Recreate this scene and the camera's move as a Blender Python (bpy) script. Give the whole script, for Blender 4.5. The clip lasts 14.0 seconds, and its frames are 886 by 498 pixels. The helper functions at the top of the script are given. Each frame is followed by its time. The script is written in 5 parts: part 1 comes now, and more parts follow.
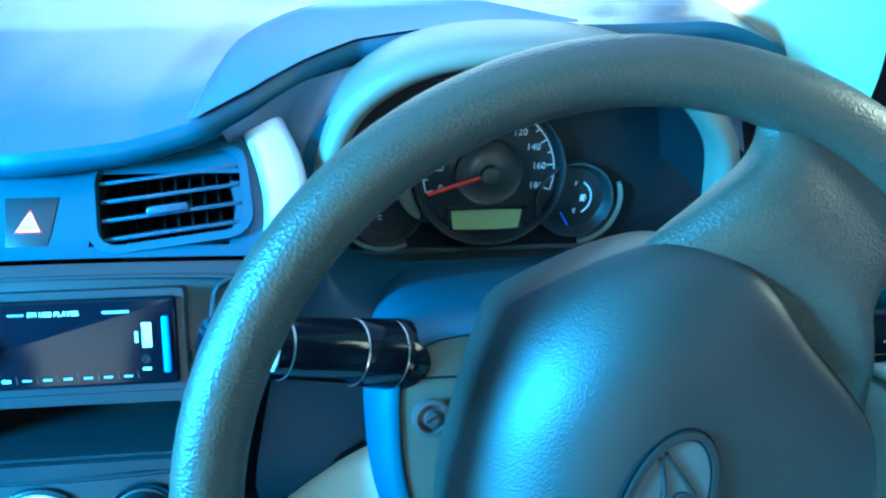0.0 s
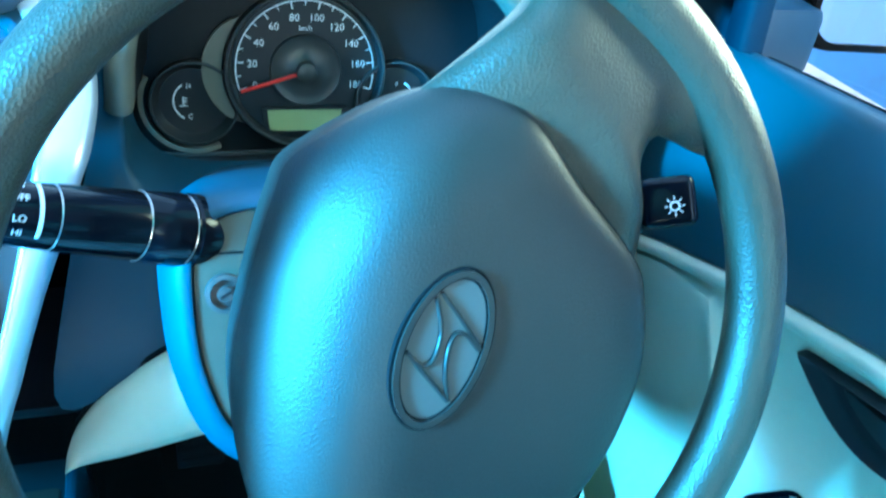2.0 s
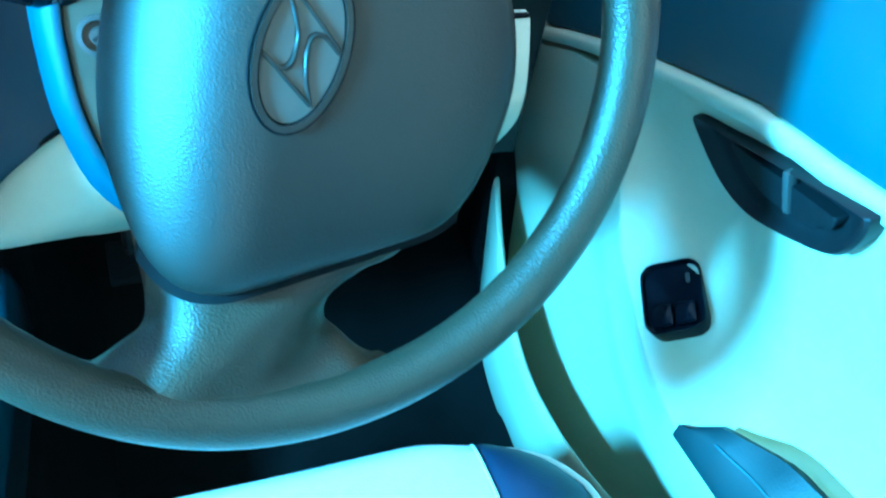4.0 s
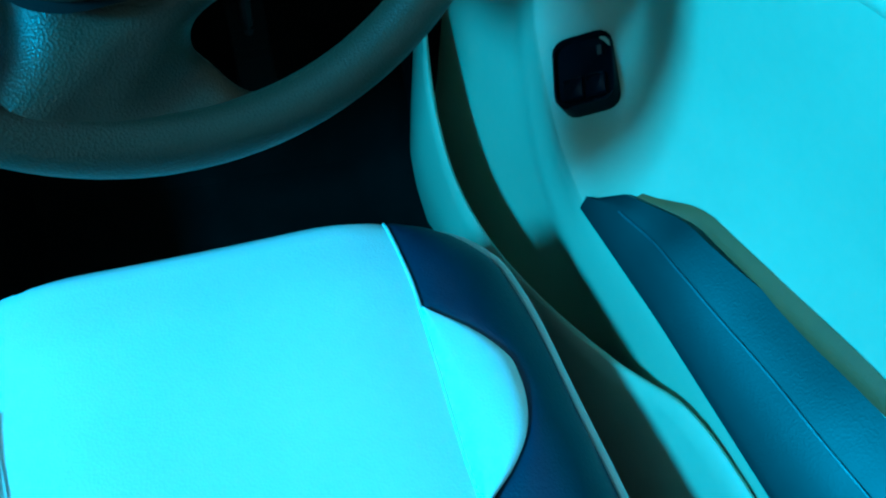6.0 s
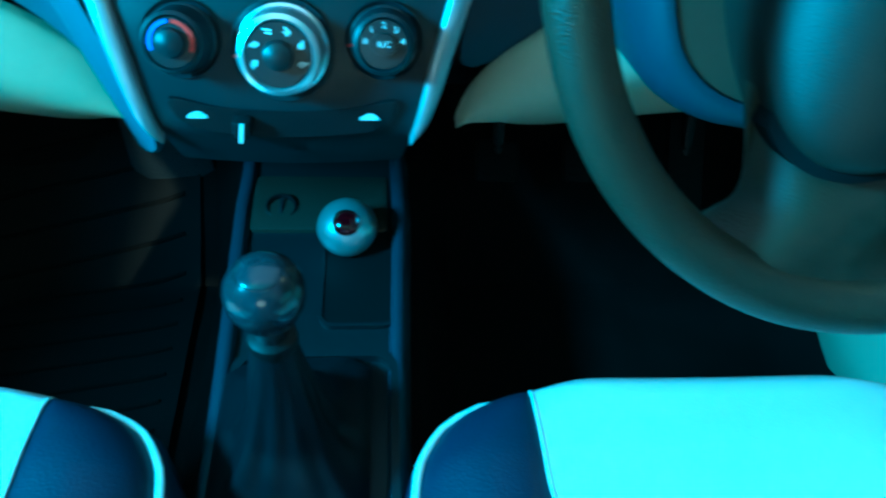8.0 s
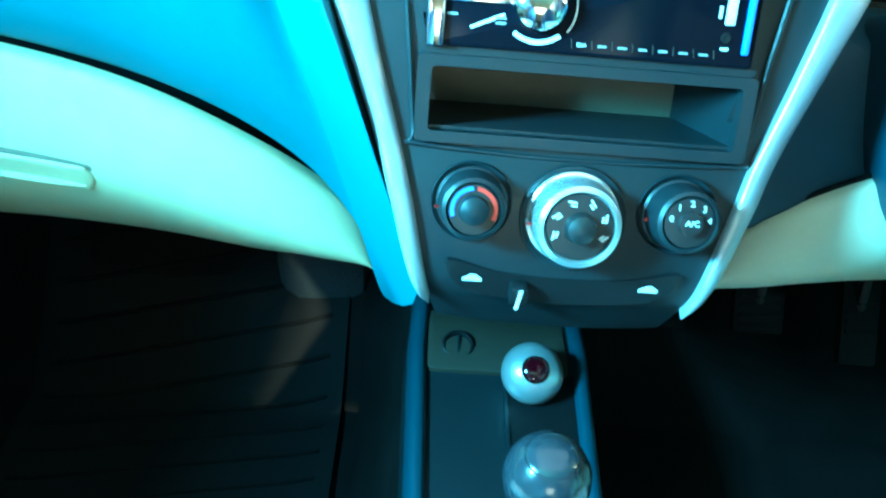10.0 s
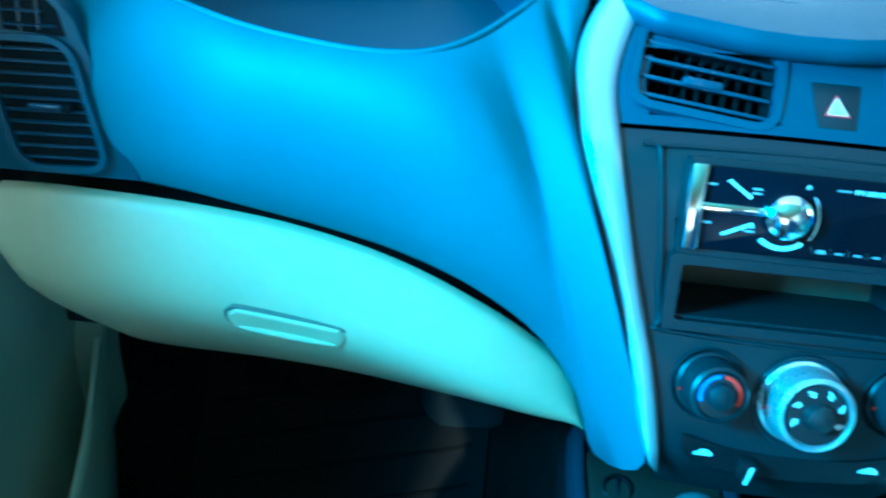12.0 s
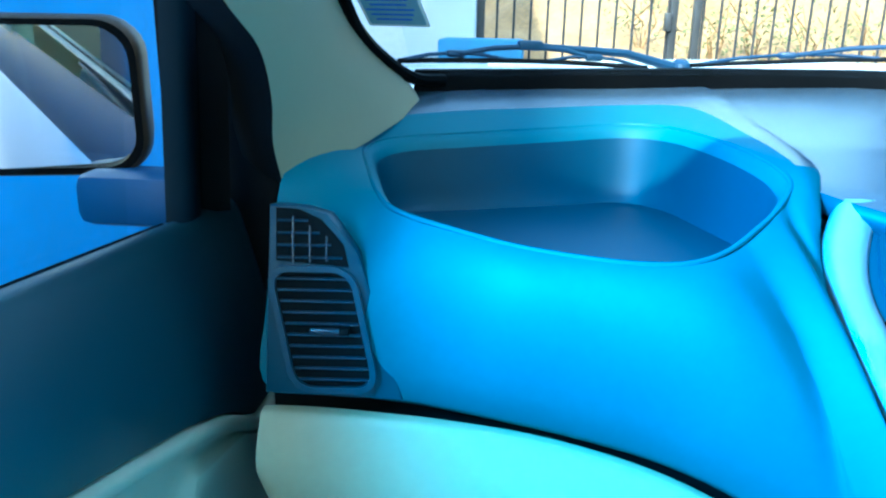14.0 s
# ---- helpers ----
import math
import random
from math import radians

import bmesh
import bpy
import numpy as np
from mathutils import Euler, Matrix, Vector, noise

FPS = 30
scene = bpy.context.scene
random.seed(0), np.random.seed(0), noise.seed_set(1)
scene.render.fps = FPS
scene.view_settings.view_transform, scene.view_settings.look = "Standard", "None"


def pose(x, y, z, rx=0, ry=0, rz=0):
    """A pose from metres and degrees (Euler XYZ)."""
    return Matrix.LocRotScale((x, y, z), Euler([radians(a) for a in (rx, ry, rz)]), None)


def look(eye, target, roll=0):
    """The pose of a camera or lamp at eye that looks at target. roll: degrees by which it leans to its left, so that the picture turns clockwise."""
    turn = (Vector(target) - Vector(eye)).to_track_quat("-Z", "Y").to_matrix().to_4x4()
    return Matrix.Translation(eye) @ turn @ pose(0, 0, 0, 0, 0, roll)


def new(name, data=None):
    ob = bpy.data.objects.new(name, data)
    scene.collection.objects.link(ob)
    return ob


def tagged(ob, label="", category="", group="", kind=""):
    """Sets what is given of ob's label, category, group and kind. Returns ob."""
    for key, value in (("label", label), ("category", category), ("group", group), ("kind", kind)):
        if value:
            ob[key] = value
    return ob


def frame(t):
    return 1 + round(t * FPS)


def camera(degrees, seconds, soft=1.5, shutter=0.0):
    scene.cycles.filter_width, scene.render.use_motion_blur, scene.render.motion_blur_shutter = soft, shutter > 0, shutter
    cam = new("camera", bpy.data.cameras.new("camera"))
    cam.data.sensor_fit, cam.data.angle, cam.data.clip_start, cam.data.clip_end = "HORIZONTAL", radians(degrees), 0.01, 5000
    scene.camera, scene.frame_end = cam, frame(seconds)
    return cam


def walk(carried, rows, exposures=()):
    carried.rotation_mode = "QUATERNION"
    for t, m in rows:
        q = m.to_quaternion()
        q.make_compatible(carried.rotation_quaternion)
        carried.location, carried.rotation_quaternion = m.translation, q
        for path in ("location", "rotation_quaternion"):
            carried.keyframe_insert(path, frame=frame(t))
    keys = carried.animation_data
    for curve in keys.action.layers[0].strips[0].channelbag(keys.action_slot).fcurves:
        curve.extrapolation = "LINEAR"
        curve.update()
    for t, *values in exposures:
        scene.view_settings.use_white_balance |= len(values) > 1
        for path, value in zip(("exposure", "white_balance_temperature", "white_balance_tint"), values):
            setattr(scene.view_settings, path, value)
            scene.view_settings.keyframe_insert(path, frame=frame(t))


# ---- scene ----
cam = camera(58.74, 14.0, soft=2.2, shutter=0.4)
PATH = [
    (0.0, pose(0.1995, -0.4647, 0.9314, 58.89, -1.50, -6.33)),
    (0.5, pose(0.2217, -0.4658, 0.9255, 60.15, -1.39, -6.40)),
    (1.0, pose(0.2304, -0.4620, 0.9207, 60.25, -3.25, -8.86)),
    (1.5, pose(0.2425, -0.4685, 0.9090, 59.11, -4.22, -13.56)),
    (2.0, pose(0.2336, -0.4893, 0.8913, 56.24, -5.95, -15.24)),
    (2.5, pose(0.2227, -0.5067, 0.8805, 53.32, -6.07, -14.30)),
    (3.0, pose(0.2352, -0.5216, 0.8656, 50.24, -7.46, -14.92)),
    (3.2, pose(0.2405, -0.5255, 0.8617, 49.71, -7.30, -15.80)),
    (5.3, pose(0.2926, -0.5780, 0.8151, 40.59, -6.94, -18.81)),
    (5.5, pose(0.2920, -0.5792, 0.8118, 39.72, -8.85, -19.49)),
    (5.8, pose(0.2924, -0.6049, 0.7991, 39.49, -8.59, -20.52)),
    (6.0, pose(0.2966, -0.6072, 0.7945, 38.16, -7.48, -20.94)),
    (6.5, pose(0.2711, -0.5979, 0.7855, 39.44, -7.68, -19.47)),
    (7.0, pose(0.2081, -0.5803, 0.8009, 40.90, -6.02, -12.92)),
    (7.5, pose(0.1387, -0.5630, 0.8092, 42.15, -4.55, -7.81)),
    (8.0, pose(0.0617, -0.5469, 0.8082, 42.45, -3.32, -3.04)),
    (8.2, pose(0.0331, -0.5394, 0.8107, 42.12, -3.81, -1.44)),
    (10.3, pose(-0.1044, -0.4853, 0.8169, 49.99, -4.37, 1.07)),
    (10.5, pose(-0.1131, -0.4814, 0.8296, 50.48, -4.52, 0.96)),
    (11.0, pose(-0.1340, -0.4905, 0.8438, 53.63, -5.54, 0.78)),
    (11.5, pose(-0.1667, -0.4917, 0.8681, 54.67, -5.07, 2.06)),
    (12.0, pose(-0.2302, -0.5096, 0.8814, 55.56, -4.32, 4.69)),
    (12.5, pose(-0.3023, -0.5211, 0.8907, 55.96, -0.89, 7.57)),
    (13.0, pose(-0.3764, -0.5532, 0.8506, 65.08, -0.38, 6.62)),
    (13.5, pose(-0.3861, -0.5516, 0.8465, 72.60, -1.25, 6.50)),
    (14.0, pose(-0.3794, -0.5532, 0.8643, 73.10, -1.01, 6.36)),
]
EXPOSURES = [(0.0, 3.22, 5150, -3), (1.5, 3.66, 5250, -4), (3.2, 4.12, 5700, -5), (5.3, 2.02, 5600, -24), (6.3, 1.32, 5350, -29), (7.0, 1.30, 5400, -34), (7.6, 1.42, 5500, -37), (8.2, 1.98, 5700, -35), (10.3, 3.08, 7400, -24), (11.2, 2.78, 6200, -22), (12.2, 2.16, 5150, -22), (12.5, 2.08, 5050, -17), (14.0, 2.42, 4950, -9)]
walk(cam, PATH, EXPOSURES)

# ---- world, sun, exposure ----
SUN_EL, SUN_AZ = radians(40), radians(200)
world = bpy.data.worlds.new("sky")
scene.world = world
world.use_nodes = True
wn = world.node_tree.nodes
sky = wn.new("ShaderNodeTexSky")
sky.sky_type, sky.sun_disc = "NISHITA", False
sky.sun_elevation, sky.sun_rotation = SUN_EL, SUN_AZ
sky.dust_density, sky.air_density = 1.0, 1.6
world.node_tree.links.new(sky.outputs[0], wn["Background"].inputs[0])
wn["Background"].inputs[1].default_value = 0.15
sun_data = bpy.data.lights.new("sun", "SUN")
sun_data.energy, sun_data.angle, sun_data.color = 3.0, radians(1.0), (1.0, 0.95, 0.86)
sun = new("sun", sun_data)
sun_dir = Vector((math.sin(SUN_AZ) * math.cos(SUN_EL), math.cos(SUN_AZ) * math.cos(SUN_EL), math.sin(SUN_EL)))
sun.matrix_world = look(sun_dir * 20, (0, 0, 0))

# lamp added in the passenger's window, standing in for daylight off the blue wall
day = bpy.data.lights.new("window_daylight", "AREA")
day.shape, day.size, day.size_y, day.energy, day.color = "RECTANGLE", 0.20, 0.16, 10.5, (0.10, 0.515, 1.0)
day_ob = new("window_daylight", day)
day_ob.matrix_world = look((-0.69, -0.455, 0.945), (0.35, -0.45, 0.80))
day.spread = radians(132)

# weak warm fill lamp added in the driver's window opening, for the wheel
warm_fill = bpy.data.lights.new("driver_window_fill", "AREA")
warm_fill.shape, warm_fill.size, warm_fill.size_y, warm_fill.energy, warm_fill.color = "RECTANGLE", 0.12, 0.12, 0.085, (0.92, 1.0, 0.72)
warm_fill_ob = new("driver_window_fill", warm_fill)
warm_fill_ob.matrix_world = look((0.655, -0.160, 0.860), (0.10, -0.24, 0.76))
warm_fill.spread = radians(112)

# ---- materials ----
def material(name, color, rough=0.5, metal=0.0, grain=0.0, grain_scale=900.0, vary=0.12, vary_scale=9.0, spec=0.5, coat=0.0, voronoi=False):
    """A surface with mottled colour at two scales, uneven gloss and a fine relief."""
    m = bpy.data.materials.new(name)
    m.use_nodes = True
    nt = m.node_tree
    b = nt.nodes["Principled BSDF"]
    b.inputs["Metallic"].default_value = metal
    b.inputs["Specular IOR Level"].default_value = spec
    b.inputs["Coat Weight"].default_value = coat
    co = nt.nodes.new("ShaderNodeTexCoord")
    big, fine = nt.nodes.new("ShaderNodeTexNoise"), nt.nodes.new("ShaderNodeTexNoise")
    big.inputs["Scale"].default_value, big.inputs["Detail"].default_value = vary_scale, 4
    fine.inputs["Scale"].default_value, fine.inputs["Detail"].default_value = vary_scale * 14, 3
    for n in (big, fine):
        nt.links.new(co.outputs["Object"], n.inputs["Vector"])
    mixed = nt.nodes.new("ShaderNodeMath")
    mixed.operation = "MULTIPLY_ADD"
    mixed.inputs[1].default_value = 0.35
    nt.links.new(fine.outputs["Fac"], mixed.inputs[0])
    half = nt.nodes.new("ShaderNodeMath")
    half.operation = "MULTIPLY"
    half.inputs[1].default_value = 0.65
    nt.links.new(big.outputs["Fac"], half.inputs[0])
    nt.links.new(half.outputs[0], mixed.inputs[2])
    ramp = nt.nodes.new("ShaderNodeValToRGB")
    ramp.color_ramp.elements[0].position, ramp.color_ramp.elements[1].position = 0.3, 0.7
    ramp.color_ramp.elements[0].color = (*[c * (1 - vary) for c in color], 1)
    ramp.color_ramp.elements[1].color = (*[min(1, c * (1 + vary)) for c in color], 1)
    nt.links.new(mixed.outputs[0], ramp.inputs[0])
    nt.links.new(ramp.outputs[0], b.inputs["Base Color"])
    gloss = nt.nodes.new("ShaderNodeMapRange")
    gloss.inputs["To Min"].default_value, gloss.inputs["To Max"].default_value = max(0.02, rough * 0.85), min(1, rough * 1.15)
    nt.links.new(mixed.outputs[0], gloss.inputs[0])
    nt.links.new(gloss.outputs[0], b.inputs["Roughness"])
    if grain > 0:
        if voronoi:
            tex = nt.nodes.new("ShaderNodeTexVoronoi")
            tex.inputs["Scale"].default_value = grain_scale
            out = tex.outputs["Distance"]
        else:
            tex = nt.nodes.new("ShaderNodeTexNoise")
            tex.inputs["Scale"].default_value, tex.inputs["Detail"].default_value = grain_scale, 2
            out = tex.outputs["Fac"]
        nt.links.new(co.outputs["Object"], tex.inputs["Vector"])
        bump = nt.nodes.new("ShaderNodeBump")
        bump.inputs["Strength"].default_value, bump.inputs["Distance"].default_value = grain, 0.001
        nt.links.new(out, bump.inputs["Height"])
        nt.links.new(bump.outputs[0], b.inputs["Normal"])
    return m


def glass_material(name, color=(1, 1, 1), shine_part=0.05):
    m = bpy.data.materials.new(name)
    m.use_nodes = True
    nt = m.node_tree
    nt.nodes.remove(nt.nodes["Principled BSDF"])
    mix, clear, shine = (nt.nodes.new("ShaderNode" + k) for k in ("MixShader", "BsdfTransparent", "BsdfGlossy"))
    mix.inputs[0].default_value = shine_part
    clear.inputs[0].default_value = (*color, 1)
    shine.inputs["Roughness"].default_value = 0.01
    nt.links.new(clear.outputs[0], mix.inputs[1])
    nt.links.new(shine.outputs[0], mix.inputs[2])
    nt.links.new(mix.outputs[0], nt.nodes["Material Output"].inputs[0])
    return m


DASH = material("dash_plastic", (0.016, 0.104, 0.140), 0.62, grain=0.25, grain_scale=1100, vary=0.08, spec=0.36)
# DASH greyed and glossier; windscreen glare on the dash top is in the colour
DASH_TOP = material("dash_top_glare", (0.036, 0.054, 0.072), 0.25, grain=0.12, grain_scale=1100, vary=0.08, spec=1.0)
# DASH made darker and bluer; shade inside the tray is put into the colour
TRAY = material("shaded_tray_plastic", (0.007, 0.042, 0.072), 0.5, spec=0.35, grain=0.25, grain_scale=1100, vary=0.08)
VENT_TRIM = material("vent_trim_plastic", (0.008, 0.040, 0.064), 0.46, grain=0.2, grain_scale=1100, vary=0.08, spec=0.35)
COLUMN = material("column_plastic", (0.0075, 0.033, 0.052), 0.5, grain=0.25, grain_scale=1100, vary=0.08, spec=0.3)
INSET = material("inset_plastic", (0.052, 0.046, 0.032), 0.5, grain=0.2, grain_scale=1100, vary=0.08, spec=0.3)
FASCIA = material("fascia_plastic", (0.0085, 0.0140, 0.0170), 0.40, spec=0.35, grain=0.12, grain_scale=1500, vary=0.1)
WHEEL = material("wheel_rubber", (0.0265, 0.0220, 0.0135), 0.44, spec=0.40, grain=0.28, grain_scale=720, vary=0.12, voronoi=True)
PAD = material("airbag_plastic", (0.0125, 0.0112, 0.0085), 0.46, spec=0.33, grain=0.12, grain_scale=900, vary=0.08, voronoi=True)
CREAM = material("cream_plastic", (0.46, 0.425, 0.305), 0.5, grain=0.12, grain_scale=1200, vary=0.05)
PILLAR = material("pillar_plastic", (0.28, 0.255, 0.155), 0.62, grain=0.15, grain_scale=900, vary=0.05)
# CREAM darkened for the glove box, to offset too much lamp light there
LID = material("lid_plastic", (0.36, 0.335, 0.205), 0.55, grain=0.14, grain_scale=1200, vary=0.06)
DULL_SILVER = material("dull_silver", (0.48, 0.50, 0.52), 0.3, metal=0.7, vary=0.06)
SILVER = material("silver_paint", (0.42, 0.44, 0.46), 0.38, metal=0.55, vary=0.04)
CHROME = material("chrome", (0.85, 0.87, 0.88), 0.12, metal=1.0, vary=0.03)
BLACK = material("black_plastic", (0.005, 0.006, 0.007), 0.5, grain=0.1, vary=0.2, spec=0.25)
GLOSS = material("gloss_black", (0.003, 0.004, 0.007), 0.12, vary=0.1, spec=0.10)
KNOB_GREY = material("knob_grey", (0.020, 0.024, 0.030), 0.18, metal=0.0, vary=0.08, spec=0.6, coat=0.2)
KNOB_SILVER = material("knob_silver", (0.78, 0.79, 0.80), 0.28, metal=0.85, vary=0.04)
RUBBER = material("black_rubber", (0.003, 0.0035, 0.004), 0.8, grain=0.1, vary=0.2, spec=0.12)
FRIT = material("black_glass_border", (0.0012, 0.0014, 0.0016), 0.6, vary=0.1, spec=0.05)
SLAT = material("vent_plastic", (0.012, 0.034, 0.058), 0.35, vary=0.1)
HOOD = material("hood_plastic", (0.10, 0.098, 0.074), 0.45, grain=0.2, grain_scale=1100, vary=0.08)
CARPET = material("black_carpet", (0.0055, 0.0055, 0.0055), 0.95, grain=0.9, grain_scale=1600, vary=0.35, vary_scale=20, spec=0.05)
WHITE_LEATHER = material("white_leather", (0.72, 0.74, 0.70), 0.42, grain=0.16, grain_scale=500, vary=0.04, voronoi=True)
BLUE_LEATHER = material("dark_leather", (0.008, 0.018, 0.042), 0.45, grain=0.2, grain_scale=500, vary=0.15, voronoi=True)
DOOR_DARK = material("door_soft_plastic", (0.011, 0.038, 0.050), 0.43, grain=0.2, grain_scale=1000, vary=0.1, spec=0.85)
WHITE_INK = material("white_ink", (0.85, 0.87, 0.88), 0.5, vary=0.02)
RED_INK = material("red_ink", (0.75, 0.03, 0.02), 0.4, vary=0.05)
BLUE_INK = material("blue_ink", (0.03, 0.16, 0.75), 0.4, vary=0.05)
DIAL = material("dial_black", (0.012, 0.013, 0.014), 0.4, vary=0.15)
TAN_GREY = material("tan_grey_plastic", (0.13, 0.12, 0.09), 0.5, grain=0.15, vary=0.08)
FAINT_INK = material("grey_ink", (0.26, 0.28, 0.29), 0.5, vary=0.03)
DIAL_GREY = material("dial_grey", (0.035, 0.036, 0.034), 0.35, vary=0.1)
LCD = material("display_green", (0.30, 0.33, 0.14), 0.35, vary=0.06)
STEEL = material("steel", (0.45, 0.42, 0.38), 0.3, metal=1.0, vary=0.1)
DARK_RED = material("dark_red_lens", (0.03, 0.001, 0.003), 0.1, vary=0.1, coat=0.5)
BROWN = material("cubby_board", (0.09, 0.075, 0.05), 0.6, vary=0.15)
PAINT = material("white_car_paint", (0.78, 0.79, 0.78), 0.25, coat=0.6, vary=0.02)
WALL = material("whitewashed_wall", (0.75, 0.73, 0.68), 0.9, grain=0.4, grain_scale=60, vary=0.1, vary_scale=2)
STONE = material("pale_rock", (0.33, 0.19, 0.075), 0.9, grain=0.5, grain_scale=14, vary=0.5, vary_scale=1.6)
# gravel in shade: the darkening and blue cast are put into the colour
SOIL = material("shaded_ground", (0.062, 0.064, 0.080), 0.95, grain=0.9, grain_scale=45, vary=0.35, vary_scale=14)
IRON = material("gate_paint", (0.035, 0.032, 0.03), 0.5, grain=0.3, grain_scale=200, vary=0.3)
LEAF = material("leaf", (0.12, 0.12, 0.03), 0.6, vary=0.4, vary_scale=6)
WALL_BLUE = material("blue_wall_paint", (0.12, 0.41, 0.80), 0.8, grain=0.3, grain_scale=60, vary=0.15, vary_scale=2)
# WALL_BLUE darkened: the east wall's shade is put into its colour
WALL_SHADED = material("shaded_blue_wall_paint", (0.007, 0.046, 0.125), 0.8, grain=0.3, grain_scale=60, vary=0.25, vary_scale=2)
MIRROR_FOOT = material("mirror_foot_plastic", (0.012, 0.055, 0.14), 0.5, vary=0.1, spec=0.3)
MIRROR_CASE = material("mirror_case_plastic", (0.055, 0.038, 0.022), 0.5, vary=0.1, spec=0.3)
EMBLEM = material("emblem_grey", (0.055, 0.052, 0.043), 0.5, vary=0.08)
# unseen roof and rear walls, coloured to bounce warm light forward
LINER = material("warm_bounce_fabric", (0.56, 0.42, 0.23), 0.9, grain=0.4, grain_scale=800, vary=0.06)
CARD = material("sticker_paper", (0.30, 0.50, 0.62), 0.6, vary=0.1)
BROW = material("brow_plastic", (0.055, 0.080, 0.115), 0.5, grain=0.2, grain_scale=1100, vary=0.08)
HOOD_TOP = material("hood_top_plastic", (0.050, 0.085, 0.130), 0.55, grain=0.2, grain_scale=1100, vary=0.08, spec=0.4)
SOCKET_PLATE = material("socket_plate", (0.030, 0.026, 0.019), 0.5, grain=0.2, grain_scale=900)
SAIL = material("corner_plastic", (0.004, 0.011, 0.018), 0.6, spec=0.08, vary=0.1)
ARMREST = material("armrest_vinyl", (0.007, 0.016, 0.019), 0.5, grain=0.2, grain_scale=700, vary=0.1)
HOUSING = material("heater_plastic", (0.022, 0.032, 0.038), 0.55, grain=0.6, grain_scale=260, vary=0.12, voronoi=True)
HOLLOW_SHADE = material("olive_hollow_shade", (0.13, 0.075, 0.026), 0.7, grain=0.3, grain_scale=700, vary=0.15)
# black wiper plastic with the blue of reflected sky put into its colour
WIPER = material("wiper_plastic", (0.008, 0.034, 0.075), 0.5, vary=0.15)
MIRROR = material("mirror_glass", (0.9, 0.92, 0.93), 0.02, metal=1.0, vary=0.01)
GLASS = glass_material("clear_glass", (0.93, 0.97, 0.96))


# ---- building helpers ----
BASES = {}


def thing(name, label, category, at=(0, 0, 0), group="", kind=""):
    ob = new(name)
    ob.empty_display_size = 0.05
    ob.location = at
    BASES[ob] = Matrix.Translation(at)
    return tagged(ob, label, category, group, kind)


def part(name, bm, mat, parent=None, label="", sharp=35.0, smooth=True):
    """Links a bmesh, given in world metres, as one mesh under a thing or a part."""
    bmesh.ops.recalc_face_normals(bm, faces=bm.faces)
    lim = radians(sharp)
    for e in bm.edges:
        e.smooth = not (len(e.link_faces) == 2 and e.calc_face_angle(0) > lim)
    for f in bm.faces:
        f.smooth = smooth
    me = bpy.data.meshes.new(name)
    bm.to_mesh(me)
    bm.free()
    me.materials.append(mat)
    ob = new(name, me)
    if parent is not None:
        ob.parent = parent
        ob.matrix_parent_inverse = BASES[parent].inverted()
        BASES[ob] = Matrix()
    if label:
        ob["label"] = label
    return ob


def solid(name, bm, mat, label, category="", kind="", group=""):
    ob = part(name, bm, mat)
    BASES[ob] = Matrix()
    return tagged(ob, label, category, group, kind)


def spline(pts, n, closed=False):
    """Catmull-Rom curve through the points, n samples a span."""
    pts = [Vector(p) for p in pts]
    k = len(pts)
    out = []
    for i in range(k if closed else k - 1):
        p0 = pts[(i - 1) % k] if closed or i else pts[0] * 2 - pts[1]
        p1, p2 = pts[i], pts[(i + 1) % k]
        p3 = pts[(i + 2) % k] if closed or i + 2 < k else p2 * 2 - p1
        for j in range(n):
            t = j / n
            out.append(0.5 * (2 * p1 + (p2 - p0) * t + (2 * p0 - 5 * p1 + 4 * p2 - p3) * t * t + (3 * p1 - p0 - 3 * p2 + p3) * t ** 3))
    if not closed:
        out.append(pts[-1])
    return out


def lin(x, table):
    """Piecewise linear table look-up."""
    if x <= table[0][0]:
        return table[0][1]
    for (a, b), (c, d) in zip(table, table[1:]):
        if x <= c:
            return b + (d - b) * (x - a) / (c - a)
    return table[-1][1]


def fine(table, n=6):
    """A look-up table drawn out along a smooth curve."""
    return [(p.x, p.y) for p in spline([(a, b, 0) for a, b in table], n)]


def ease(x, table):
    """Smooth table look-up."""
    if x <= table[0][0]:
        return table[0][1]
    for (a, b), (c, d) in zip(table, table[1:]):
        if x <= c:
            t = (x - a) / (c - a)
            return b + (d - b) * t * t * (3 - 2 * t)
    return table[-1][1]


def grid(rows, wrap=False, bm=None):
    bm = bm or bmesh.new()
    vs = [[bm.verts.new(p) for p in r] for r in rows]
    for a, b in zip(vs, vs[1:]):
        k = len(a)
        for i in range(k if wrap else k - 1):
            j = (i + 1) % k
            bm.faces.new((a[i], a[j], b[j], b[i]))
    return bm


def thick(bm, d):
    """Gives a sheet a thickness, away from its normals."""
    bmesh.ops.recalc_face_normals(bm, faces=bm.faces)
    bmesh.ops.solidify(bm, geom=bm.faces[:], thickness=d)
    return bm


def box(size, m=None, bevel=0.0, seg=2, bm=None):
    b = bmesh.new()
    bmesh.ops.create_cube(b, size=1)
    bmesh.ops.scale(b, vec=size, verts=b.verts)
    if bevel:
        bmesh.ops.bevel(b, geom=b.edges[:], offset=bevel, segments=seg, profile=0.5, affect="EDGES")
    if m is not None:
        bmesh.ops.transform(b, matrix=m, verts=b.verts)
    return merge(bm, b)


def merge(bm, b):
    if bm is None:
        return b
    me = bpy.data.meshes.new("tmp")
    b.to_mesh(me)
    b.free()
    bm.from_mesh(me)
    bpy.data.meshes.remove(me)
    return bm


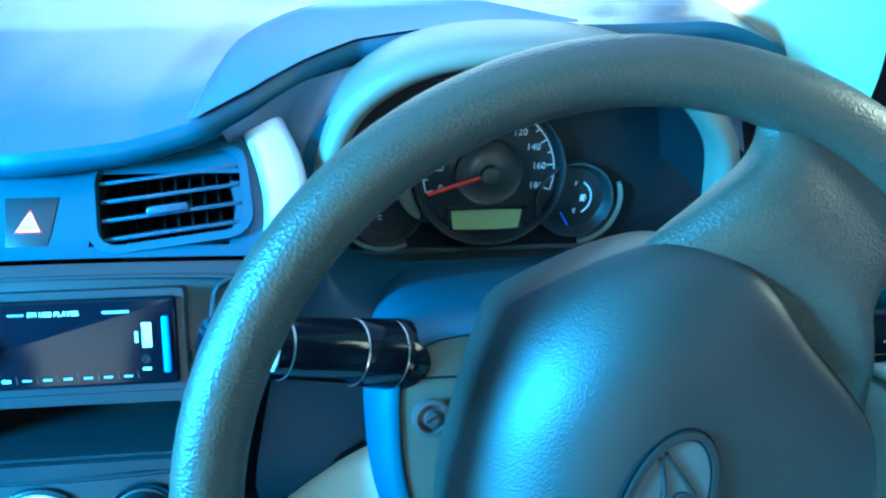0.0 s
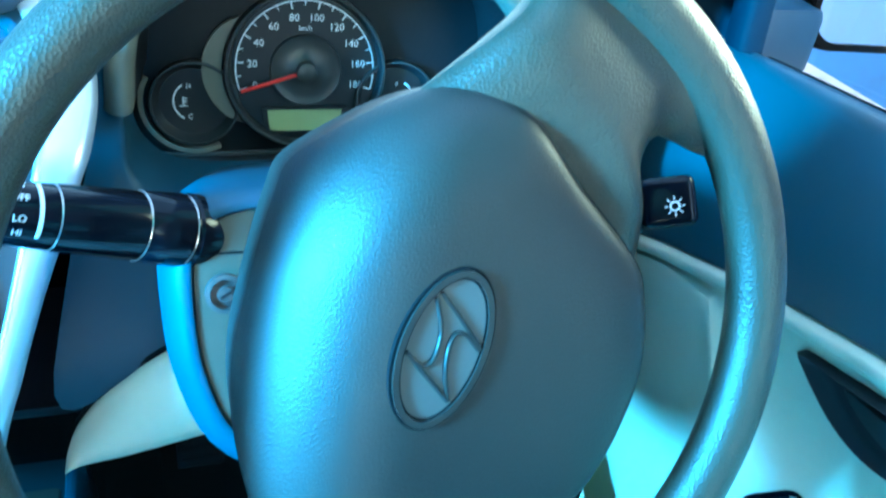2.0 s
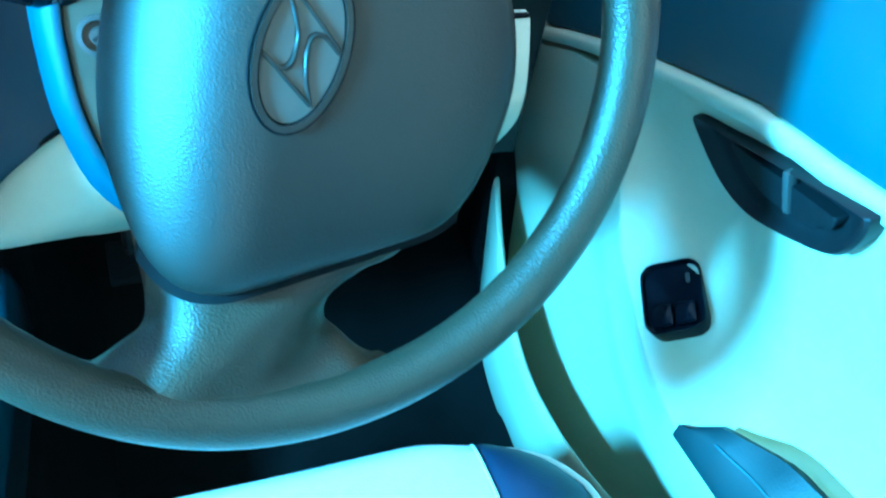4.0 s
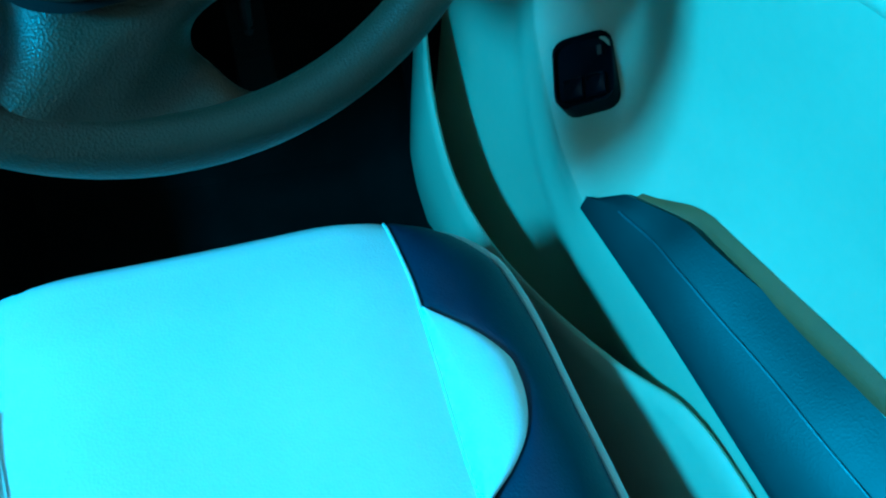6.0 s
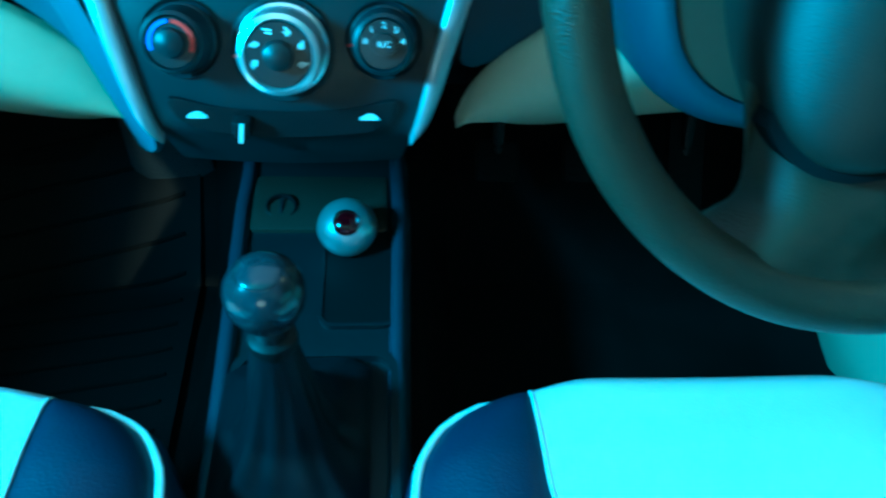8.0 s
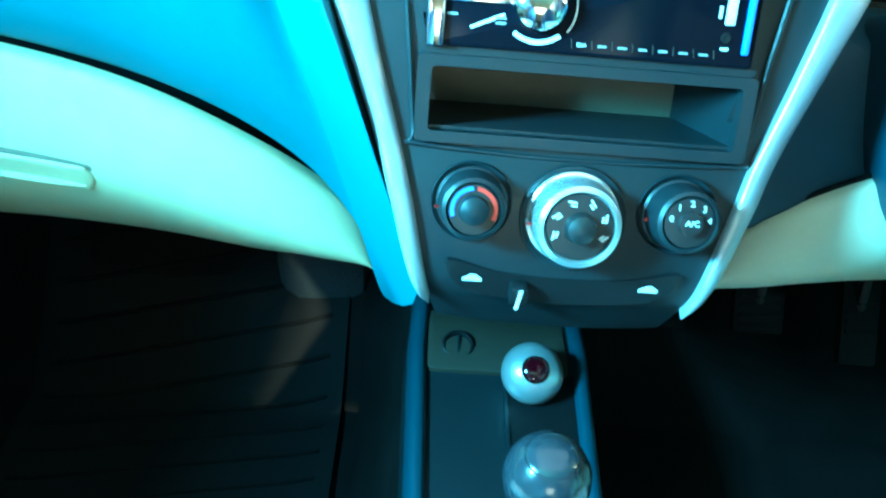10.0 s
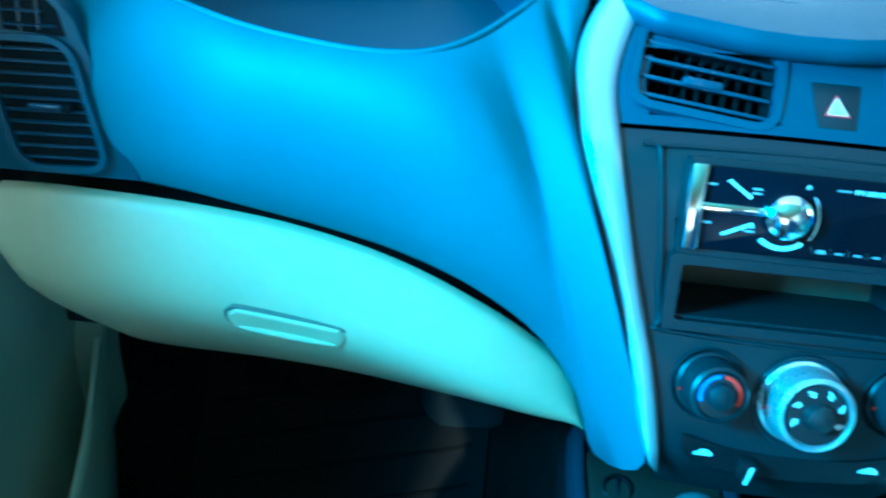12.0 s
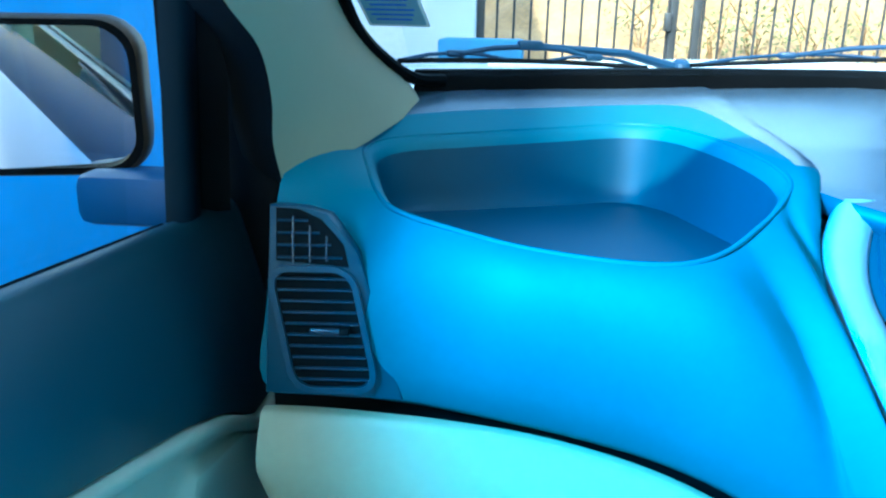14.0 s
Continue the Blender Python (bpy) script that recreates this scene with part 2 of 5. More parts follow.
def plate(outline, lo, hi, m, bevel=0.0, seg=2, bm=None):
    """An outline in the plane of m, from height lo to hi, with a rounded upper edge."""
    b = bmesh.new()
    low = [b.verts.new((p[0], p[1], lo)) for p in outline]
    top = [b.verts.new((p[0], p[1], hi)) for p in outline]
    face = b.faces.new(top)
    b.faces.new(low[::-1])
    k = len(low)
    for i in range(k):
        j = (i + 1) % k
        b.faces.new((low[i], low[j], top[j], top[i]))
    if bevel:
        bmesh.ops.bevel(b, geom=face.edges[:], offset=bevel, segments=seg, profile=0.5, affect="EDGES")
    bmesh.ops.triangulate(b, faces=[f for f in b.faces if len(f.verts) > 4])
    bmesh.ops.transform(b, matrix=m, verts=b.verts)
    return merge(bm, b)


def dome(outline, rings, m, centre=(0, 0), bm=None, cap=True):
    """Rings of an outline: each (scale, height), the last one closed with a fan."""
    rows = [[m @ Vector((centre[0] + (p[0] - centre[0]) * s, centre[1] + (p[1] - centre[1]) * s, h)) for p in outline] for s, h in rings]
    b = grid(rows, wrap=True)
    if cap:
        b.verts.ensure_lookup_table()
        k = len(outline)
        last = b.verts[len(b.verts) - k:]
        mid = b.verts.new(sum((v.co for v in last), Vector()) / k)
        for i in range(k):
            b.faces.new((last[i], last[(i + 1) % k], mid))
    return merge(bm, b)


def lathe(profile, m, seg=40, bm=None):
    """(radius, height) turned round the z axis of m."""
    rows = [[m @ Vector((r * math.cos(a), r * math.sin(a), h)) for a in np.linspace(0, 2 * math.pi, seg, endpoint=False)] for r, h in profile]
    b = grid(rows, wrap=True)
    if profile[0] == profile[-1]:
        bmesh.ops.remove_doubles(b, verts=b.verts, dist=1e-7)
        return merge(bm, b)
    for row in (0, -1):
        if profile[row][0] > 1e-6:
            b.verts.ensure_lookup_table()
            vs = b.verts[:seg] if row == 0 else b.verts[-seg:]
            b.faces.new(vs)
    if profile[-1][0] <= 1e-6 or profile[0][0] <= 1e-6:
        bmesh.ops.remove_doubles(b, verts=b.verts, dist=1e-6)
    return merge(bm, b)


def tube(path, r, seg=10, closed=False, bm=None, up=(0, 0, 1)):
    path = [Vector(p) for p in path]
    k = len(path)
    rows = []
    for i, p in enumerate(path):
        a = path[(i - 1) % k] if closed or i else p
        c = path[(i + 1) % k] if closed or i < k - 1 else p
        t = (c - a).normalized()
        s = t.cross(Vector(up))
        if s.length < 1e-4:
            s = t.cross(Vector((1, 0, 0)))
        s.normalize()
        w = s.cross(t)
        rad = r(i / max(1, k - 1)) if callable(r) else r
        rows.append([p + s * rad * math.cos(a2) + w * rad * math.sin(a2) for a2 in np.linspace(0, 2 * math.pi, seg, endpoint=False)])
    if closed:
        rows.append(rows[0])
    b = grid(rows, wrap=True)
    if closed:
        bmesh.ops.remove_doubles(b, verts=b.verts, dist=1e-6)
    else:
        b.verts.ensure_lookup_table()
        b.faces.new(b.verts[:seg])
        b.faces.new(b.verts[-seg:])
    return merge(bm, b)


def rounded(w, h, r, n=5, skew=0.0):
    """Outline of a rounded rectangle."""
    out = []
    for cx, cy, a0 in ((w / 2 - r, h / 2 - r, 0), (-w / 2 + r, h / 2 - r, 90), (-w / 2 + r, -h / 2 + r, 180), (w / 2 - r, -h / 2 + r, 270)):
        for i in range(n):
            a = radians(a0 + 90 * i / (n - 1))
            x, y = cx + r * math.cos(a), cy + r * math.sin(a)
            out.append((x + skew * y, y))
    return out


def ring(outer, inner, lo, hi, m, bm=None):
    """A frame between two outlines of the same count."""
    rows = [[m @ Vector((*p[:2], z)) for p in o] for o, z in ((outer, lo), (outer, hi), (inner, hi), (inner, lo))]
    rows.append(rows[0])
    b = grid(rows, wrap=True)
    bmesh.ops.remove_doubles(b, verts=b.verts, dist=1e-6)
    return merge(bm, b)


def letters(words, size, m, bm=None, thickness=0.0002):
    """Words in the built-in font, centred on m."""
    cu = bpy.data.curves.new("words", "FONT")
    cu.body, cu.size, cu.align_x, cu.align_y, cu.extrude = words, size, "CENTER", "CENTER", thickness
    cu.resolution_u = 2
    ob = bpy.data.objects.new("words", cu)
    me = bpy.data.meshes.new_from_object(ob)
    me.transform(m)
    b = bmesh.new()
    b.from_mesh(me)
    bpy.data.meshes.remove(me)
    bpy.data.objects.remove(ob)
    bpy.data.curves.remove(cu)
    return merge(bm, b)


def axes(origin, x, y):
    """A pose from an origin, the x axis and roughly the y axis."""
    x = Vector(x).normalized()
    z = x.cross(Vector(y)).normalized()
    y = z.cross(x)
    return Matrix((( x.x, y.x, z.x, origin[0]), (x.y, y.y, z.y, origin[1]), (x.z, y.z, z.z, origin[2]), (0, 0, 0, 1)))


def T(x=0, y=0, z=0, rx=0, ry=0, rz=0):
    return pose(x, y, z, rx, ry, rz)


# ================= dashboard =================
STACK = fine([(.430, -.118), (.455, -.127), (.484, -.133), (.530, -.115), (.560, -.096), (.609, -.074), (.658, -.050), (.675, -.025), (.705, .010), (.735, .040)], 8)


def stack(x, z, out=0.0):
    """A pose on the centre stack: x right, y up along its face, z out of it."""
    y = lin(z, STACK)
    d = lin(z + .004, STACK) - lin(z - .004, STACK)
    m = axes((x, y, z), (1, 0, 0), (0, d, .008))
    return m @ T(0, 0, out)


dash = thing("dashboard", "dark blue-grey moulded car dashboard with silver trim", "dashboard", (0, .1, .4))

# passenger half: a skin from the rim of the open tray to its outer border
PAIRS = [  # rim of the tray, border, swelling
    ((-.525, .140, .744), (-.569, .120, .756), (0, 0, .004)),
    ((-.508, .075, .736), (-.569, .040, .740), (0, 0, .006)),
    ((-.498, .045, .731), (-.569, .010, .705), (0, -.002, .004)),
    ((-.488, .022, .727), (-.569, -.016, .650), (0, -.004, .002)),
    ((-.478, .006, .724), (-.569, -.032, .594), (0, -.005, -.01)),
    ((-.460, -.008, .721), (-.520, -.037, .594), (0, -.008, .0)),
    ((-.425, -.022, .716), (-.450, -.042, .592), (0, -.014, .008)),
    ((-.385, -.036, .711), (-.385, -.050, .587), (0, -.026, .02)),
    ((-.345, -.044, .708), (-.325, -.052, .577), (0, -.028, .02)),
    ((-.305, -.047, .706), (-.270, -.055, .564), (0, -.030, .02)),
    ((-.275, -.043, .706), (-.215, -.058, .541), (0, -.034, .02)),
    ((-.255, -.034, .708), (-.165, -.062, .506), (.004, -.032, .018)),
    ((-.240, -.022, .711), (-.130, -.068, .458), (.004, -.030, .014)),
    ((-.228, -.010, .715), (-.112, -.096, .425), (.0, -.026, .010)),
    ((-.217, .002, .720), (-.0890, -.130, .462), (.0, -.022, .006)),
    ((-.208, .012, .724), (-.1185, -.108, .545), (.0, -.019, .003)),
    ((-.200, .022, .728), (-.148, -.068, .620), (0, -.012, .0)),
    ((-.192, .033, .733), (-.167, -.036, .667), (0, 0, -.008)),
    ((-.185, .045, .738), (-.170, .004, .702), (0, 0, .003)),
    ((-.180, .060, .744), (-.160, .050, .738), (0, 0, .005)),
    ((-.185, .090, .751), (-.150, .110, .752), (0, 0, .004)),
    ((-.205, .150, .757), (-.165, .250, .768), (0, 0, .004)),
    ((-.235, .230, .758), (-.180, .405, .784), (0, 0, .004)),
    ((-.280, .262, .757), (-.270, .380, .784), (0, 0, .004)),
    ((-.350, .235, .755), (-.380, .330, .784), (0, 0, .004)),
    ((-.440, .200, .752), (-.480, .285, .784), (0, 0, .004)),
    ((-.505, .175, .749), (-.560, .215, .775), (0, 0, .004)),
]
rim = spline([p[0] for p in PAIRS], 4, True)
border = spline([p[1] for p in PAIRS], 4, True)
swell = spline([p[2] for p in PAIRS], 4, True)
STEPS = [0, .015, .05, .10, .18, .28, .4, .52, .64, .76, .88, 1.0]
rows = []
for s in STEPS:
    row = []
    for a, b, c in zip(rim, border, swell):
        mid = (a + b) / 2 + c * 1.6 + Vector((0, 0, max(0, (a.z - b.z)) * .20))
        p = a * (1 - s) ** 2 + mid * 2 * s * (1 - s) + b * s * s
        if s == 0:
            p = p - Vector((0, 0, .003))
        row.append(p)
    rows.append(row)
rows.append([p + Vector((0, .012, -.010)) if p.y < .0 else p - Vector((0, 0, .012)) for p in rows[-1]])
rows.append([p + Vector((0, .010, -.001)) for p in rows[-1]])
k0 = 79
wrapped = [r[k0:] + r[:1] for r in rows]
part("top_panel", grid(wrapped[6:]), DASH_TOP, dash, "smooth dash top behind the tray, greyed for windscreen glare", sharp=50)
part("tray_bevel", grid(wrapped[:7]), DASH, dash, "blue-grey bevel behind the tray", sharp=50)
part("upper_panel", grid([r[:k0 + 1] for r in rows]), DASH, dash, "dark blue-grey grained soft plastic", sharp=50)
tc = sum(rim, Vector()) / len(rim)
rows = [rim]
for s, dz in ((.985, .0008), (.968, .0028), (.953, .0065), (.942, .012), (.934, .019), (.925, .030), (.917, .038), (.905, .0445), (.885, .049), (.86, .051), (.5, .051), (.3, .051)):
    flat = ease(s, [(.885, 1), (.945, 0)])
    rows.append([Vector((tc.x + (p.x - tc.x) * s, tc.y + (p.y - tc.y) * s, (p.z - dz) * (1 - flat) + (tc.z - .050) * flat)) for p in rim])
part("tray_lip", grid(rows[:5], wrap=True), DASH, dash, "rounded lip of the storage tray", sharp=60)
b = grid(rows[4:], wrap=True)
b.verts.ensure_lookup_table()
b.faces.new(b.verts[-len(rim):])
part("open_tray", b, TRAY, dash, "recessed storage tray, colour darkened for the shade inside", sharp=60)
part("tray_edge", tube([p + Vector((0, 0, -.0004)) for p in rim], .0022, 8, True), DASH, dash)


def ws_base(x):
    """Where the windscreen meets the dash: y at x."""
    return lin(abs(x), [(0, .44), (.16, .415), (.35, .34), (.5, .27), (.62, .18)])


# centre pad and driver's cowl
def cowl_z(x, y):
    base = lin(y, [(-.02, .728), (.03, .738), (.12, .748), (.45, .786)])
    edge = lin(y, [(0, .100), (.08, .108), (.15, .125), (.20, .145), (.26, .175), (.34, .23), (.44, .32)])
    rise = lin(x - edge + .100, [(-.03, 0), (.02, .10), (.065, .22), (.099, .42), (.128, .58), (.16, .66), (.194, .75), (.231, .85), (.28, 1)])
    w = rise * ease(x, [(.46, 1), (.58, 0)])
    return base + .040 * w * ease(y, [(-.02, .75), (.06, 1), (.16, .7), (.34, .05)])


LIP = [(-.170, .060), (-.150, .030), (-.120, .006), (-.060, -.008), (0, -.012), (.060, -.008), (.105, .000), (.135, .018), (.169, .048), (.204, .074), (.246, .080), (.300, .078), (.400, .080), (.470, .088), (.530, .100), (.590, .13)]
rows = []
xs = [-.170 + .76 * i / 120 for i in range(121)]
for x in xs:
    y0, y1 = lin(x, LIP), ws_base(x)
    r = [(x, y0 + .030, cowl_z(x, y0) - .022), (x, y0 + .010, cowl_z(x, y0) - .020), (x, y0 + .003, cowl_z(x, y0) - .016), (x, y0, cowl_z(x, y0) - .010), (x, y0 + .001, cowl_z(x, y0) - .005), (x, y0 + .004, cowl_z(x, y0) - .001)]
    for i in range(1, 19):
        y = y0 + .004 + (y1 - y0 - .004) * i / 18
        r.append((x, y, cowl_z(x, y)))
    rows.append(r)
part("cowl_lip", grid([r[:6] for r in rows]), VENT_TRIM, dash, "dark front lip of the dash top", sharp=50)
part("cowl", grid([r[5:] for r in rows]), DASH_TOP, dash, "smooth dark dash top with a raised brow", sharp=50)
# raised hood moulding over the instruments
HOODLINE = fine([(.099, -.002), (.103, .012), (.112, .046), (.124, .082), (.142, .118), (.166, .146), (.200, .160), (.240, .156), (.285, .138), (.325, .112), (.362, .084)], 8)
rows = []
for i in range(61):
    x = .0995 + .262 * (i / 60) ** 1.3
    y0 = lin(x, LIP) + .003
    y1 = max(y0 + .002, lin(x, HOODLINE))
    top = min(.0085, .12 * (y1 - y0))
    r = [(x, y0 + (y1 - y0) * u, cowl_z(x, y0 + (y1 - y0) * u) + .0012 + top * u * u) for u in [k / 12 for k in range(13)]]
    rows.append(r + [(x, y1 + dy, cowl_z(x, y1 + dy) + .0012 + top * f) for dy, f in ((.002, .9), (.0038, .62), (.0048, .25), (.005, -.2))])
part("hood_moulding", grid(rows), HOOD_TOP, dash, "blue-grey raised hood moulding", sharp=60)

# face between the brow and the instrument hood
rows = []
for i in range(41):
    x = .118 + .375 * i / 40
    y0 = lin(x, LIP)
    zt = cowl_z(x, y0) - .017
    zb = lin(x, [(.118, .700), (.166, .700), (.187, .738), (.214, .764), (.250, .778), (.300, .784), (.36, .781), (.410, .767), (.448, .740), (.493, .70)])
    yb = .040 + .02 * ease(x, [(.42, 0), (.49, 1)])
    rows.append([(x, y0 + (yb - y0) * u + .004 * math.sin(math.pi * u), zt + (min(zb, zt - .002) - zt) * u) for u in (-.12, 0, .2, .4, .6, .8, 1.0, 1.15)])
part("brow_face", grid(rows), BROW, dash, "blue-grey face below the brow", sharp=60)

# centre stack fascia
HALF = [(.430, .074), (.455, .080), (.468, .083), (.530, .098), (.593, .120), (.660, .140), (.688, .148), (.704, .142), (.735, .130)]


def stack_sheet(z0, z1, n, inset=0.0, out=0.0):
    rows = []
    for i in range(n + 1):
        z = z0 + (z1 - z0) * i / n
        h = lin(z, HALF) - inset
        rows.append([stack(h * (2 * j / 24 - 1), z, out) @ Vector((0, 0, .004 * (1 - (2 * j / 24 - 1) ** 2))) for j in range(25)])
    return rows


def holed(rows, holes):
    """A sheet of rows without the cells that lie in one of the holes (x0, x1, z0, z1)."""
    b = bmesh.new()
    vs = [[b.verts.new(p) for p in r] for r in rows]
    for a, c in zip(vs, vs[1:]):
        for i in range(len(a) - 1):
            q = (a[i], a[i + 1], c[i + 1], c[i])
            m = sum((v.co for v in q), Vector()) / 4
            if not any(x0 < m.x < x1 and z0 < m.z < z1 for x0, x1, z0, z1 in holes):
                b.faces.new(q)
    bmesh.ops.delete(b, geom=[v for v in b.verts if not v.link_faces], context="VERTS")
    return b


part("centre_fascia", holed(stack_sheet(.436, .668, 42), [(-.092, .092, .5625, .6535)]), FASCIA, dash, "charcoal plastic centre fascia", sharp=50)
part("vent_fascia", holed(stack_sheet(.669, .737, 17, 0, .002), [(.040, .125, .677, .709), (-.125, -.040, .677, .709)]), VENT_TRIM, dash, sharp=50)
edge = [stack(x, z, .0035) @ Vector((0, 0, 0)) for x, z in ((-.112, .660), (-.116, .662), (0, .6635), (.116, .662), (.112, .655), (.104, .61), (.098, .562), (.094, .556), (0, .553), (-.094, .556), (-.098, .562), (-.104, .61))]
part("fascia_edge", tube(spline(edge, 5, True), .0016, 8, True), FASCIA, dash, "raised edge round the stereo and slot")
part("stack_foot", grid([[stack(h * lin(z, HALF), z) @ Vector((0, 0, -dz)) for h in (-1, -.5, 0, .5, 1)] for z, dz in ((.436, 0), (.432, .004), (.430, .03), (.430, .10))]), FASCIA, dash)

# silver strips
OUT = [(.465, .0822), (.475, .0915), (.500, .1010), (.530, .1105), (.590, .1335), (.640, .1545), (.670, .1655), (.690, .1690), (.712, .1650), (.735, .1510)]
INN = [(.459, .0795), (.490, .0865), (.530, .0965), (.590, .1165), (.640, .1315), (.670, .1395), (.690, .1410), (.710, .1345), (.735, .1210)]
OUT, INN = ([(p.x, p.y) for p in spline([(z, v, 0) for z, v in table], 6)] for table in (OUT, INN))
for side in (-1, 1):
    rows = []
    for i in range(41):
        z = .465 + .270 * i / 40
        a, b = lin(z, INN), lin(z, OUT)
        m = stack(0, z)
        prof = ((0, -.004), (.0, .0050), (.08, .0070), (.25, .0076), (.55, .0062), (.80, .0042), (.93, .0022), (1, -.001), (1, -.010)) if side > 0 else ((0, -.004), (.0, .0030), (.08, .0054), (.25, .0070), (.50, .0079), (.74, .0078), (.89, .0062), (.97, .0036), (1, .0), (1, -.010))
        rows.append([m @ Vector((side * (a + (b - a) * u), 0, h)) for u, h in prof])
    part("silver_strip", grid(rows), SILVER, dash, "satin silver painted trim strip", sharp=60)

# centre vents
for side in (-1, 1):
    m = stack(side * .083, .6935) @ T(0, 0, .004, 0, 0, side * 7)
    vent = part("centre_vent", ring(rounded(.100, .066, .016), rounded(.089, .055, .012), -.004, .004, m), VENT_TRIM, dash, "black louvred air vent")
    part("vent_well", dome(rounded(.090, .056, .012), [(1, .0), (.98, -.030), (.2, -.031)], m), RUBBER, vent)
    for k in range(4):
        part("slat", box((.086, .0026, .015), m @ T(0, -.0190 + .0127 * k, -.0065, 24, 0, 0), .0009), SLAT, vent)
    for k in range(9):
        part("fin", box((.0015, .046, .012), m @ T(-.036 + .009 * k, 0, -.025), 0), RUBBER, vent)
    part("vent_tab", box((.026, .006, .010), m @ T(-.002, -.006, -.001, 24, 0, 0), .002), SLAT, vent)

# hazard button
m = stack(.0, .684) @ T(0, 0, .005)
hz = part("hazard_button", plate([(-.0165, .017), (.0165, .017), (.0125, -.016), (-.0125, -.016)][::-1], -.008, .002, m, .0015), FASCIA, dash, "hazard light button with a warning triangle")
part("button_edge", ring([(-.0180, .0185), (.0180, .0185), (.0138, -.0175), (-.0138, -.0175)][::-1], [(-.0166, .0171), (.0166, .0171), (.0126, -.0161), (-.0126, -.0161)][::-1], -.006, .0006, m), RUBBER, hz)
part("warning_triangle", plate([(-.0066, -.0060), (.0066, -.0060), (0, .0065)], .001, .0025, m), WHITE_INK, hz, "white triangle edged in red")
part("triangle_edge", ring([(-.0080, -.0070), (.0080, -.0070), (0, .0085)], [(-.0066, -.0060), (.0066, -.0060), (0, .0065)], .001, .0023, m), RED_INK, hz)

# side vent pod by the passenger door
for side in (-1,):
    m = axes((side * .527, -.024, .66), (.985, -.10 * side, 0), (0, .21, 1))
    s = -side
    pod_line = [(-.033 * s, .069), (-.036 * s, -.068), (.064 * s, -.072), (.042 * s, .0), (.030 * s, .036), (.008 * s, .063), (-.010 * s, .068)]
    if side > 0:
        pod_line = pod_line[::-1]
    pod = part("vent_pod", plate(pod_line, -.02, .012, m, .002), VENT_TRIM, dash, "side vent surround")
    vm = m @ T(.006 * s, -.020, .0165)
    sv = part("side_vent", ring(rounded(.064, .092, .016, skew=-.22 * s), rounded(.055, .083, .012, skew=-.22 * s), -.004, .002, vm), VENT_TRIM, dash, "upright black louvred air vent")
    part("vent_well", dome(rounded(.056, .084, .012, skew=-.22 * s), [(1, .0), (.98, -.003), (.3, -.0035)], vm), RUBBER, sv)
    for k in range(10):
        y = -.0365 + .0081 * k
        part("slat", box((.053, .0016, .0026), vm @ T(-.22 * s * y, y, -.0016, 14, 0, 0), .0005), SLAT, sv)
    part("vent_tab", box((.022, .0035, .004), vm @ T(.002, -.0005, .002), .0012), SLAT, sv)
    part("vent_tab", box((.007, .006, .005), vm @ T(.016, -.0005, .0025), .0012), RUBBER, sv)
    tm = m @ T(-.004 * s, .047, .0125)
    ol = [(-.024 * s, .020), (-.024 * s, -.018), (.028 * s, -.022), (.024 * s, -.006), (.008 * s, .012), (-.008 * s, .019)]
    if side > 0:
        ol = ol[::-1]
    dv = part("demister_vent", plate(ol, -.004, .0004, tm), RUBBER, dash, "small black demister grille")
    for k in range(4):
        part("slat", box((.046 - .008 * k, .0014, .0022), tm @ T((.000 - .004 * k) * s, -.0155 + .0088 * k, .0010, 14, 0, 0), 0), SLAT, dv)
    for k in range(3):
        part("fin", box((.0012, .034 - .008 * k, .0016), tm @ T((-.012 + .012 * k) * s, -.003 - .003 * k, .0012), 0), SLAT, dv)

# lower lids: glove box, and the knee panel on the driver's side
LIDTOP = [(-.566, .578), (-.52, .579), (-.435, .576), (-.353, .567), (-.27, .547), (-.205, .518), (-.160, .487), (-.138, .464), (-.1255, .443), (-.1195, .426)]


LIDTOP_FINE = [(p.x, p.y) for p in spline([(x, z, 0) for x, z in LIDTOP], 6)]


LIDBOT = fine([(-.566, .466), (-.563, .432), (-.553, .402), (-.535, .384), (-.50, .375), (-.40, .373), (-.30, .367), (-.25, .363), (-.20, .360), (-.165, .363), (-.145, .373), (-.131, .390), (-.1235, .405), (-.1195, .418)])


def lid(side, x_start):
    rows = []
    n = 60
    for i in range(n + 1):
        x = x_start + (-.1195 - x_start) * (1 - (1 - i / n) ** 1.35)
        top = lin(x, LIDTOP_FINE)
        bot = lin(x, LIDBOT)
        fade = min(1, (top - bot) / .12)
        r = []
        for u, d in ((1.0, -.014), (1.0, -.007), (.992, -.004), (.97, -.0015), (.93, .002), (.86, .007), (.78, .0115), (.71, .0135), (.64, .0128), (.58, .0095), (.52, .004), (.45, -.005), (.36, -.018), (.27, -.032), (.18, -.047), (.09, -.062), (.03, -.072), (0, -.078), (0, -.100)):
            r.append((side * -x, -.052 - d * (fade if d < 0 else 1) - .010 * math.exp(-((x + .2) / .09) ** 2), bot + (top - bot) * u))
        rows.append(r)
    return grid(rows)


